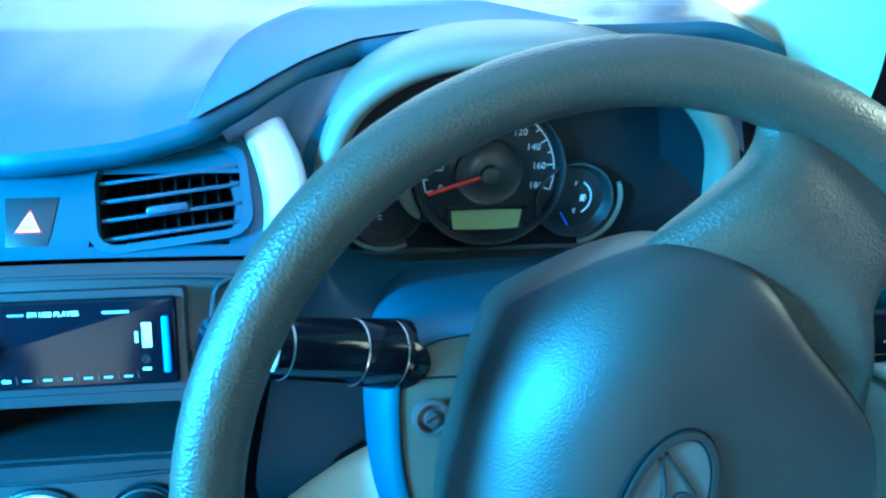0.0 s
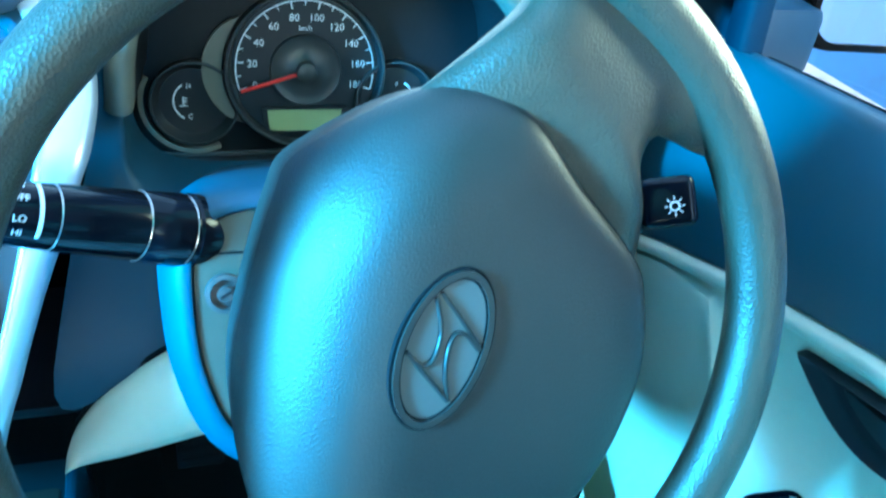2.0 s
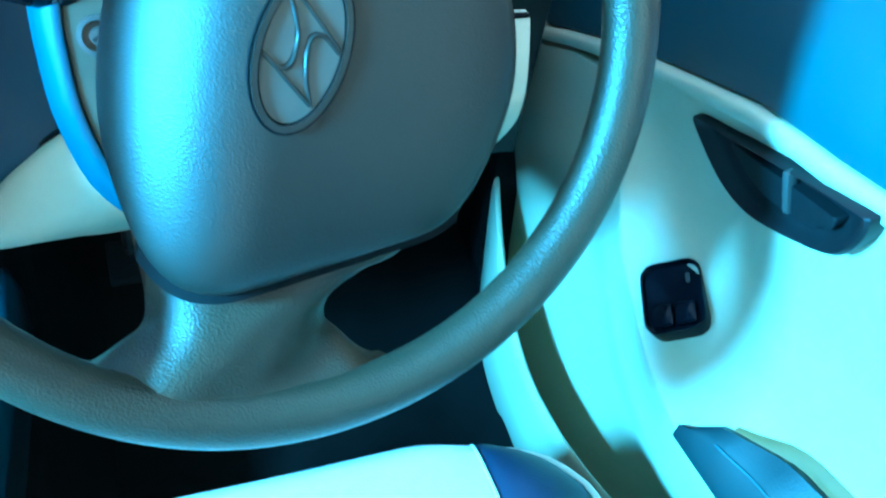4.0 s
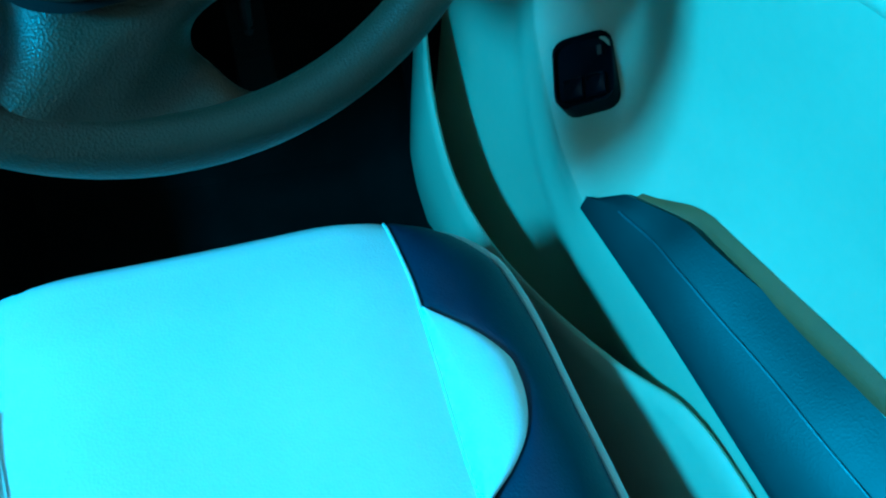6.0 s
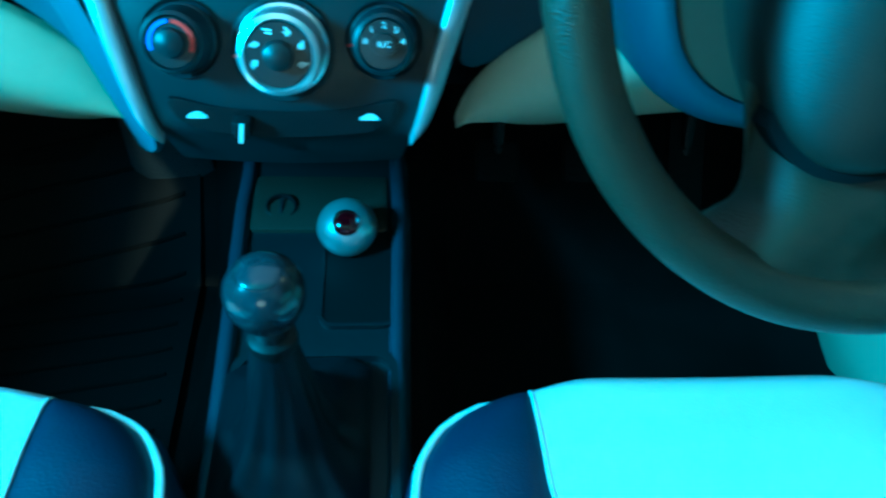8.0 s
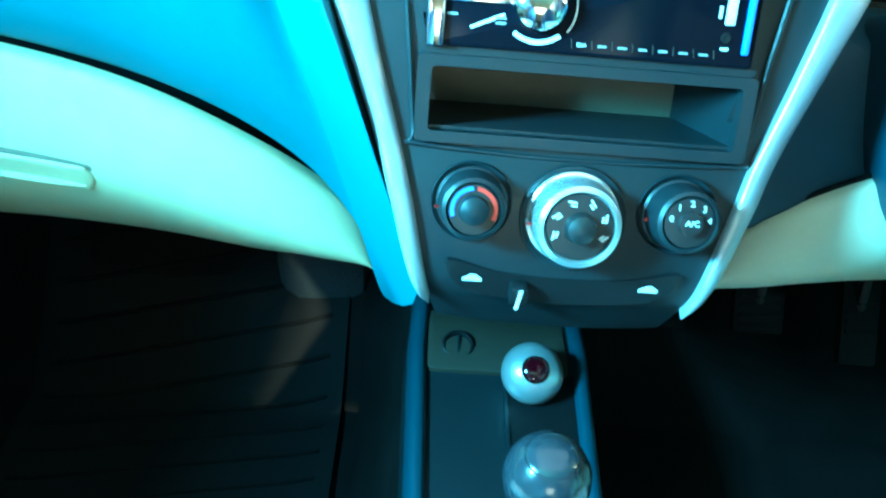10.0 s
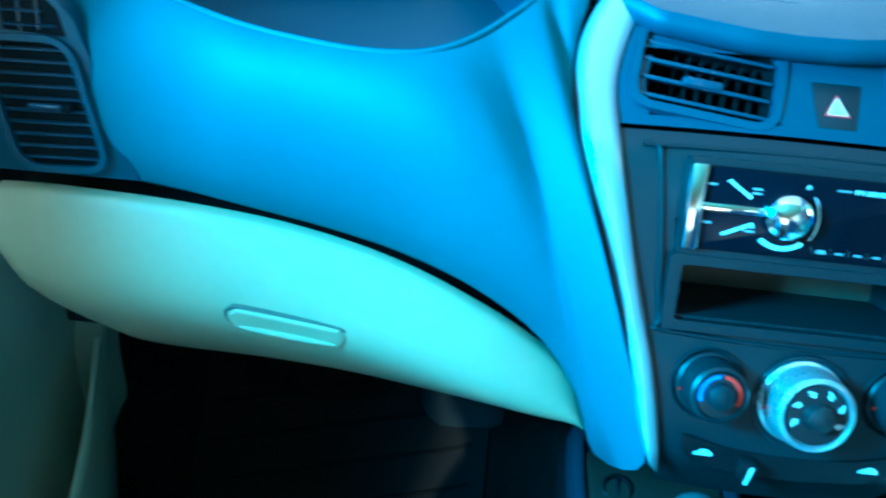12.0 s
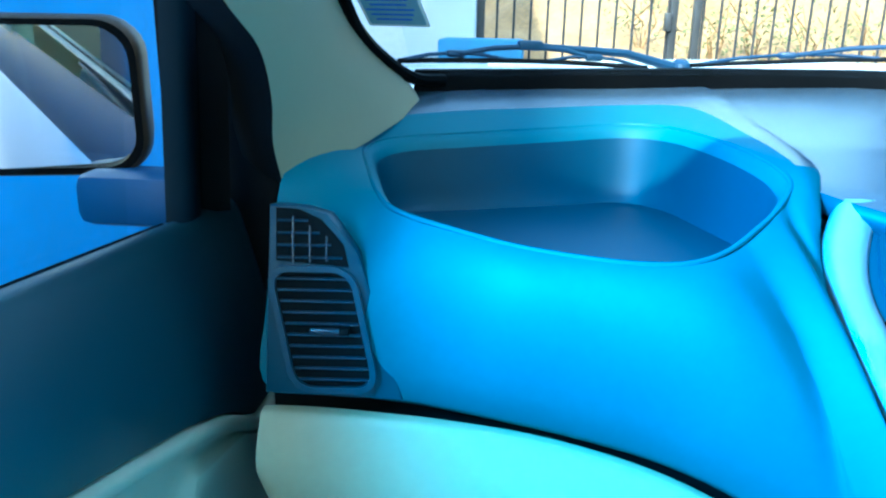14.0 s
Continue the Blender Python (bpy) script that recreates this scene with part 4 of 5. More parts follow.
rows = [[WM @ Vector((x * .985, y * .985, pad_height(x, y, 1) - .04)) for x, y in pad_ol]]
for k in (1.0, .997, .99, .98, .965, .945, .92, .89, .85, .80, .74, .67, .6, .52, .44, .35, .25, .15, .06):
    rows.append([WM @ Vector((x * k + .004 * (1 - k), y * k, pad_height(x * k, y * k, k))) for x, y in pad_ol])
b = grid(rows, wrap=True)
b.verts.ensure_lookup_table()
b.faces.new(b.verts[-len(pad_ol):])
part("hub_cover", b, PAD, sw, "smooth grained airbag cover", sharp=50)


def gap_scale(x, y):
    return 1.050 if y < -.080 else 1.018 if x > .03 else .985


rows = [[WM @ Vector((x * (gap_scale(x, y) if o_ else .97), y * (gap_scale(x, y) if o_ else .97), pad_height(x, y, 1) - dz)) for x, y in pad_ol] for o_, dz in ((1, .02), (1, .003), (0, .003))]
part("hub_gap", grid(rows, wrap=True), RUBBER, sw)
LM = WM @ T(.0042, .0020, .0193, 0, 0, 66)
ell = lambda a, b2: [(a * math.cos(t), b2 * math.sin(t)) for t in np.linspace(0, 2 * math.pi, 48, endpoint=False)]
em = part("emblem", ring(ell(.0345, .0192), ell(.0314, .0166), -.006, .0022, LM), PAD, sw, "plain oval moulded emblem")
part("emblem_groove", ring(ell(.0358, .0205), ell(.0344, .0191), -.006, .0004, LM), RUBBER, em)
part("emblem_field", plate(ell(.0314, .0166), -.006, .0007, LM), EMBLEM, em, "dull grey oval field")
part("inner_groove", ring(ell(.0315, .0167), ell(.0304, .0158), -.006, .0010, LM), RUBBER, em)
for curve in ([(-.0050, .0152), (-.0125, .0029), (-.0200, -.0100)], [(.0222, .0098), (.0142, -.0027), (.0045, -.0158)], [(.0195, .0110), (.0073, .0040), (-.0038, .0025), (-.0088, .0056), (-.0058, .0145)], [(-.0200, -.0099), (-.0078, -.0041), (.0050, -.0019), (.0086, -.0066), (.0040, -.0153)]):
    line = spline([LM @ Vector((*p, .0008)) for p in curve], 6)
    part("emblem_line", tube(line, .0011, 8), PAD, em)
    part("emblem_shade", tube([p - LM.to_3x3() @ Vector((-.0006, -.0011, .0006)) for p in line], .0008, 6), RUBBER, em)
for k in range(2):
    part("scuff", box((.0012, .006, .0002), WM @ T(.0570 + .003 * k, -.0240, .0172, 0, 8, -12)), CREAM, sw)

# ================= steering column =================
col = thing("steering_column", "dark plastic steering column shroud with two control stalks", "steering column", (.312, -.1, .54))
axis = -WN
CL = axes((.312, -.16, .625), (1, 0, 0), WN.cross(WU)) @ T(0, 0, -.022)
col_ol = spline([(-.112, .000, 0), (-.111, .036, 0), (-.103, .055, 0), (-.076, .066, 0), (0, .069, 0), (.076, .066, 0), (.103, .055, 0), (.111, .036, 0), (.112, .000, 0), (.108, -.04, 0), (.092, -.082, 0), (.055, -.108, 0), (0, -.115, 0), (-.055, -.108, 0), (-.092, -.082, 0), (-.108, -.04, 0)], 4, True)
up = [(p.x, p.y) for p in col_ol]
part("shroud", dome(up, [(.84, -.22), (.95, -.10), (1.0, -.034), (.992, -.018), (.97, -.006), (.935, .003), (.885, .009), (.84, .011), (.828, .0105), (.824, .006), (.5, .006)], CL), COLUMN, col, "blue-grey plastic shroud", sharp=60)
part("shroud_inset", dome(up, [(.82, .003), (.819, .008), (.815, .0088), (.4, .0088)], CL), INSET, col, "grey recessed front plate")
part("shroud_seam", box((.042, .0012, .002), CL @ T(-.070, .032, .0085)), RUBBER, col)
SCM = axes((.236, -.151, .634), WU, WN.cross(WU))
screw = part("screw", lathe([(.0105, -.004), (.0105, .001), (.008, .0015), (.0075, -.001), (.0045, -.0005), (.004, .001), (0, .0012)], SCM, 28), IRON, col, "recessed dark steel screw")
part("screw_slot", box((.007, .0012, .001), SCM @ T(0, 0, .001, 0, 0, 30)), BLACK, screw)
# wiper stalk to the left
a, e = Vector((.225, -.118, .652)), Vector((.120, -.165, .703))
ax_ = (e - a).normalized()
SM_ = axes(a, ax_, WN)
SM_ = Matrix((( SM_[0][1], SM_[0][2], SM_[0][0], a.x), (SM_[1][1], SM_[1][2], SM_[1][0], a.y), (SM_[2][1], SM_[2][2], SM_[2][0], a.z), (0, 0, 0, 1)))
stalk = part("wiper_stalk", lathe([(.017, -.03), (.0195, .000), (.0202, .004), (.0200, .009), (.0186, .0105), (.0186, .012), (.0196, .0135), (.0190, .022), (.0180, .036), (.0176, .0365), (.0178, .038), (.0160, .078), (.0156, .0785), (.0157, .080), (.0148, .112), (.0125, .117), (0, .118)], SM_, 40), GLOSS, col, "glossy black wiper stalk")
for h, h_r in ((.0365, .0180), (.0785, .0160), (.0120, .0190)):
    part("stalk_ring", lathe([(h_r - .0002, h - .0004), (h_r + .0001, h), (h_r - .0002, h + .0004)], SM_, 40), STEEL, stalk)
# writing faces the driver
down = Vector((.02, -.70, .70))
for k, wd in enumerate(("INT", "OFF", "LO", "HI")):
    off = .010 - .0075 * k
    side_dir = ax_.cross(down).normalized()
    n_dir = (down.normalized() * 1.0 + side_dir * (.75 - .55 * k)).normalized()
    n_dir = (n_dir - ax_ * n_dir.dot(ax_)).normalized()
    pos = a + ax_ * .0965 + n_dir * .0154
    part("caption", letters(wd, .0046, axes(pos, -ax_, n_dir.cross(-ax_))), WHITE_INK, stalk)
arc = []
for k in range(13):
    q = .9 - 2.0 * k / 12
    side_dir = ax_.cross(down).normalized()
    n_dir = (down.normalized() + side_dir * q).normalized()
    n_dir = (n_dir - ax_ * n_dir.dot(ax_)).normalized()
    arc.append(a + ax_ * .0875 + n_dir * .0155)
part("caption_arc", tube(arc, .0010, 6), WHITE_INK, stalk)
# light stalk to the right
a, e = Vector((.405, -.118, .648)), Vector((.512, -.160, .684))
ax_ = (e - a).normalized()
SM_ = axes(a, ax_, WN)
SM_ = Matrix((( SM_[0][1], SM_[0][2], SM_[0][0], a.x), (SM_[1][1], SM_[1][2], SM_[1][0], a.y), (SM_[2][1], SM_[2][2], SM_[2][0], a.z), (0, 0, 0, 1)))
stalk = part("light_stalk", lathe([(.020, -.02), (.019, .004), (.0135, .016), (.0125, .048), (.0150, .052), (.0158, .058), (.0158, .074), (.0120, .076), (0, .076)], SM_, 32), GLOSS, col, "glossy black light stalk")
n_dir = Vector((.0, -.80, .60))
n_dir = (n_dir - ax_ * n_dir.dot(ax_)).normalized()
KM = axes(a + ax_ * .090, ax_, n_dir.cross(ax_))
part("stalk_knob", box((.031, .029, .024), KM, .005, 4), GLOSS, stalk, "square-ended turning knob")
LM2 = KM @ T(.003, -.003, .0122)
part("lamp_symbol", lathe([(.0030, 0), (.0030, .0004), (.0020, .0004), (.0020, 0), (.0030, 0)], LM2, 20), WHITE_INK, stalk)
for k in range(8):
    q = radians(45 * k)
    part("lamp_ray", box((.0019, .0007, .0004), LM2 @ T(.0047 * math.cos(q), .0047 * math.sin(q), 0, 0, 0, 45 * k)), WHITE_INK, stalk)
n2 = (n_dir + Vector((0, .45, .55))).normalized()
n2 = (n2 - ax_ * n2.dot(ax_)).normalized()
LM3 = axes(a + ax_ * .066 + n2 * .0160, ax_, n2.cross(ax_))
for k in range(3):
    part("lamp_symbol", box((.0040, .0013, .0004), LM3 @ T(0, -.0035 + .0035 * k, 0)), WHITE_INK, stalk)
# ================= floor, console, pedals =================
rows = []
for x in [-.70 + 1.4 * i / 56 for i in range(57)]:
    t = ease(abs(x), [(.085, .17), (.15, .0)])
    k = ease(abs(x), [(.56, 0), (.62, .05)])
    rows.append([(x, y, max(t, k) * lin(y, [(-1.9, .8), (.1, 1), (.3, 1.2)]) + lin(y, [(-2, .0), (.12, 0), (.46, .34)]) + .004 * noise.noise((x * 9, y * 9, 0))) for y in [-1.9 + 2.38 * j / 60 for j in range(61)]])
solid("floor", grid(rows), CARPET, "black ribbed carpet floor with a centre tunnel", "floor", "structure")

mat = thing("floor_mat", "ribbed black rubber floor mat in the passenger footwell", "floor mat", (-.36, .02, .0))
mat_z = lambda x, y: lin(y, [(-.40, .006), (.12, .006), (.36, .235)]) + .006 * ease(abs(x + .36), [(.14, 0), (.19, 1)])
part("mat_sheet", grid([[(x, y, mat_z(x, y)) for y in [-.34 + .68 * j / 34 for j in range(35)]] for x in [-.55 + .38 * i / 20 for i in range(21)]]), RUBBER, mat, sharp=60)
for k in range(17):
    y = -.30 + .037 * k
    part("rib", tube([(-.53 + .34 * i / 12, y + .06 * i / 12, mat_z(-.53 + .34 * i / 12, y + .06 * i / 12) + .001) for i in range(13)], .0030, 6), CARPET, mat)

con = thing("centre_console", "dark plastic centre console with recesses and a raised edge", "console", (0, -.1, .05))
rows = []
for y in (.13, .125, .10, .05, 0, -.05, -.10, -.15, -.25, -.40, -.55, -.56):
    w = lin(y, [(-.56, .078), (-.18, .082), (.05, .088), (.13, .085)])
    h = lin(y, [(-.56, .215), (-.1, .222), (.08, .226), (.11, .23), (.13, .24)])
    if y in (.13, -.56):
        h -= .02
    rows.append([(-w - .012, y, .03), (-w - .006, y, h - .03), (-w, y, h - .004), (-w + .004, y, h), (-w + .010, y, h - .001), (-w + .014, y, h - .008), (0, y, h - .009), (w - .014, y, h - .008), (w - .010, y, h - .001), (w - .004, y, h), (w, y, h - .004), (w + .006, y, h - .03), (w + .012, y, .03)])
part("console_body", grid(rows), FASCIA, con, "dark plastic console body", sharp=50)
for k in (-1, 1):
    rows = []
    for i in range(30):
        y = .118 - .67 * i / 29
        w, h = lin(y, [(-.56, .078), (-.18, .082), (.05, .088), (.13, .085)]), lin(y, [(-.56, .215), (-.1, .222), (.08, .226), (.11, .23), (.13, .24)])
        rows.append([(k * (w + q), y, h + z) for q, z in ((.0045, -.022), (.0015, -.005), (-.001, -.0005), (-.004, .0018), (-.010, .0016), (-.0125, -.001), (-.0145, -.008))])
    part("console_rail", grid(rows), COLUMN, con, "blue-grey raised side rail", sharp=60)
part("tray_rim", ring(rounded(.074, .128, .014), rounded(.067, .121, .011), -.004, .003, T(.040, -.042, .2165)), FASCIA, con)
part("coin_tray", plate(rounded(.067, .121, .011), -.004, .0008, T(.040, -.042, .2165)), BLACK, con, "shallow black tray")
part("upper_plate", plate(rounded(.140, .080, .006), -.003, .003, T(-.002, .055, .219), .001), SOCKET_PLATE, con, "brown-grey plate round the socket")
sk = part("power_socket", lathe([(.0165, -.004), (.0165, .004), (.0145, .005), (.013, .003), (.0125, -.002), (0, -.002)], T(-.042, .047, .220, 14, 0, 0), 36), BLACK, con, "black capped power socket")
part("socket_cap", box((.003, .020, .002), T(-.042, .047, .2235, 14, 0, 0), .0006), FASCIA, sk)

ch = thing("car_charger", "silver ball-shaped charger with a dark red lens in the power socket", "charger", (.028, .011, .215))
CMx = T(.028, .012, .222, 32, 0, 0)
part("charger_body", lathe([(.012, -.01), (.014, .0), (.022, .004), (.0285, .014), (.0300, .022), (.0275, .031), (.021, .038), (.0135, .0415), (.0125, .0405)], CMx, 48), DULL_SILVER, ch, "satin silver rounded body")
part("lens_ring", lathe([(.0138, .0405), (.0132, .0425), (.0118, .0425), (.0115, .0405), (.0138, .0405)], CMx, 40), CHROME, ch)
part("lens", lathe([(.0118, .0405), (.009, .0425), (.004, .0435), (0, .0437)], CMx, 40), DARK_RED, ch, "dark red lens")

gl = thing("gear_lever", "gear lever with a glossy ball knob and black leather boot", "gear lever", (-.012, -.215, .215))
GC = Vector((-.0090, -.240, .432))
GB = Vector((-.010, -.235, .225))
gd = (GC - GB).normalized()
GM = axes(GC, (1, 0, 0), gd.cross(Vector((1, 0, 0))))
part("knob", lathe([(.011, -.042), (.0135, -.031), (.019, -.020), (.0238, -.009), (.0253, .000), (.0244, .008), (.0205, .016), (.0155, .0205), (.0150, .0202), (.0075, .0229), (0, .0236)], GM, 48), KNOB_GREY, gl, "glossy grey ball knob")
part("knob_badge", lathe([(.0146, .0211), (.0137, .0220), (.0075, .0238), (0, .0244)], GM, 40), KNOB_GREY, gl, "metallic shift pattern badge")
part("collar", lathe([(.0150, -.056), (.0170, -.049), (.0160, -.043), (.011, -.040)], GM, 36), BLACK, gl, "dark collar ring")
rows = []
for i in range(25):
    u = i / 24
    c = GB.lerp(GC + gd * -.052, u)
    square = (1 - u) ** 1.5
    row = []
    for a in np.linspace(0, 2 * math.pi, 72, endpoint=False):
        ca, sa = math.cos(a), math.sin(a)
        box_r = 1 / max(abs(ca) / .063, abs(sa) / .089)
        r0 = lin(u, [(0, 1), (.05, .96), (.18, .70), (.40, .50), (.7, .37), (1, .27)])
        round_r = r0 * .058
        r = (round_r * (1 - square) + min(box_r, .098) * r0 * square)
        fold = .10 * math.sin(math.pi * min(1, u * 1.15)) * (abs(math.sin(3.5 * a + 1.2 * u)) ** .6 - .6) + .03 * math.sin(13 * a - 4 * u) * (1 - u) * u * 4
        row.append(c + Vector((r * (1 + fold) * ca, r * (1 + fold) * sa, .0035 * math.sin(17 * u + 2 * a) * (1 - u))))
    rows.append(row)
part("boot", grid(rows, wrap=True), material("boot_leather", (0.005, 0.007, 0.010), 0.48, spec=0.3, grain=0.25, grain_scale=700, voronoi=True), gl, "creased black leather boot", sharp=80)
part("boot_frame", ring(rounded(.146, .20, .02), rounded(.132, .186, .016), -.006, .004, T(.004, -.235, .219)), FASCIA, gl)

for nm, x, w in (("clutch_pedal", .20, .05), ("brake_pedal", .31, .06), ("accelerator_pedal", .43, .045)):
    pd = thing(nm, "black rubber foot pedal on a steel arm", "pedal", (x, .2, .1), "pedals")
    pmx = T(x, .16, .19, 50, 0, 0)
    part("pad", box((w, .05 if w > .046 else .11, .012), pmx, .003), RUBBER, pd)
    for k in range(4):
        part("tread", box((w * .8, .004, .003), pmx @ T(0, -.016 + .011 * k, .0072)), RUBBER, pd)
    part("arm", tube([(x, .165, .195), (x, .20, .28), (x, .24, .42)], .007, 8), BLACK, pd)

# ================= seats =================
def seat(side):
    cx = .3125
    st_ = thing("front_seat", "front car seat in white and dark blue leatherette with white piping", "seat", (side * cx, -.45, .1), "front seats")
    sx = lambda x: side * (cx + x)
    OUTX = [(-.78, .209), (-.60, .218), (-.44, .223), (-.35, .228), (-.30, .225), (-.28, .219), (-.255, .203), (-.238, .175), (-.226, .141)]
    OUTX = fine(OUTX)
    SEAM = [(-.78, .118), (-.446, .128), (-.312, .140), (-.225, .1415)]
    WING = [(-.478, .1270), (-.470, .1400), (-.460, .1540), (-.442, .1700), (-.420, .1800), (-.400, .1835), (-.384, .1820), (-.356, .1640), (-.331, .1390)]
    WING = fine(WING)

    def height(x, y):
        o = lin(y, OUTX)
        edge = max(0, 1 - (o - abs(x)) / .075) * ease(abs(x), [(.05, 0), (.14, 1)])
        front = ease(y, [(-.30, 0), (-.238, .007), (-.222, .021)])
        side_up = ease(abs(x), [(.12, 0), (.18, .014)]) * ease(y, [(-.5, 1), (-.28, .2)])
        return .325 - front - .030 * edge ** 2.5 + side_up - .016 * math.exp(-(x / .11) ** 2) * ease(y, [(-.6, 1), (-.3, .2)])

    def patch(f0, f1, ys, n, lift=0.0):
        rows = []
        for y in ys:
            a, b = f0(y), f1(y)
            r = []
            for i in range(n + 1):
                u = i / n
                x = a + (b - a) * u
                pad = .004 * (1 - (2 * u - 1) ** 6)
                r.append((sx(x), y, height(x, y) + pad + lift))
            rows.append(r)
        return rows

    ys = [-.224 - .546 * (i / 46) ** 1.15 for i in range(47)]
    seam = lambda y: lin(y, SEAM)
    wing = lambda y: max(seam(y) + .0005, lin(y, WING))
    outx = lambda y: max(seam(y) + .0008, lin(y, OUTX))
    rows = patch(lambda y: -seam(y), seam, ys, 22, .002)
    front = [[(sx(-.1415 + .283 * i / 22), -.222 + dy, min(z, height(-.1415 + .283 * i / 22, -.224) - dz)) for i in range(23)] for dy, z, dz in ((.012, .10, .1), (.012, .20, .05), (.010, .262, .016), (.004, .290, .003))]
    part("centre_panel", grid(front + rows), WHITE_LEATHER, st_, "white leatherette centre panel", sharp=70)
    for k in (-1, 1):
        yb = [y for y in ys if y <= -.226]
        inner = lambda y: wing(y) if -.478 < y < -.331 else seam(y)
        rows = patch(lambda y: k * inner(y), lambda y: k * outx(y), yb, 12)
        skirt = []
        for y in yb:
            o = outx(y)
            h = height(o, y)
            skirt.append([(sx(k * (o + d)), y + (.006 if y > -.26 else 0) * (d > 0), z) for d, z in ((.0, h), (.008, h - .02), (.010, h - .06), (.004, .12))])
        bol = part("bolster", grid(rows), BLUE_LEATHER, st_, "dark blue leatherette side bolster", sharp=70)
        part("skirt", grid(skirt), BLUE_LEATHER, bol, sharp=70)
        yw = [-.331 - .147 * i / 30 for i in range(31)]
        part("wing_panel", grid(patch(lambda y: k * seam(y), lambda y: k * wing(y), yw, 8, .003)), WHITE_LEATHER, st_, "white leatherette wing insert", sharp=70)
        path = [(sx(k * (outx(y) + .001)), y, height(outx(y), y) + .002) for y in yb]
        part("piping", tube(path, .0032, 8), WHITE_LEATHER, st_)
        path = [(sx(k * seam(y)), y, height(seam(y), y) + .0022) for y in ys if y <= -.238]
        part("seam", tube(path, .0014, 6), WHITE_LEATHER, st_)
    b = box((.40, .46, .10), T(side * cx, -.50, .12), .02)
    part("base", b, BLACK, st_)
    # backrest out of view, added to keep rear light off the footwell
    bk = [[(side * cx + .235 * u * lin(z, [(.30, .9), (.5, 1), (.80, .82), (.90, .6)]), -.80 - .28 * (z - .30) - .05 * (1 - abs(u) ** 3), z) for u in [q / 8 - 1 for q in range(17)]] for z in (.30, .40, .5, .6, .7, .8, .87, .90)]
    part("backrest", thick(grid(bk), .09), BLUE_LEATHER, st_, "unseen dark blue backrest, added to block light from the rear")
    return st_


seat(1)
seat(-1)

# ================= doors =================
STRIP = [(-.70, .645), (-.45, .627), (-.369, .617), (-.29, .606), (-.221, .599), (-.147, .579), (-.077, .559), (.017, .526), (.06, .508)]
LEDGE = [(-.70, .366), (-.5, .363), (-.40, .361), (-.284, .352), (-.235, .368), (-.154, .418), (-.10, .487), (-.07, .530), (.06, .505)]
BELT = [(-.70, .735), (-.2, .716), (0, .700), (.06, .694)]
LIPZ = fine([(-.66, .338), (-.52, .340), (-.46, .330), (-.42, .303), (-.385, .279), (-.303, .234), (-.21, .195), (-.14, .180), (-.08, .181), (-.02, .200), (.03, .228), (.08, .258), (.12, .285)])
FOOTZ = fine([(-.66, .0), (-.46, .0), (-.10, .04), (-.03, .030), (.06, .032), (.10, .075), (.12, .120)])
POCKET_OUT = fine([(-.66, .024), (-.46, .026), (-.38, .030), (-.25, .033), (-.10, .032), (.0, .026), (.06, .017), (.12, .005)])
YS = [-.70 + .84 * i / 84 for i in range(85)]


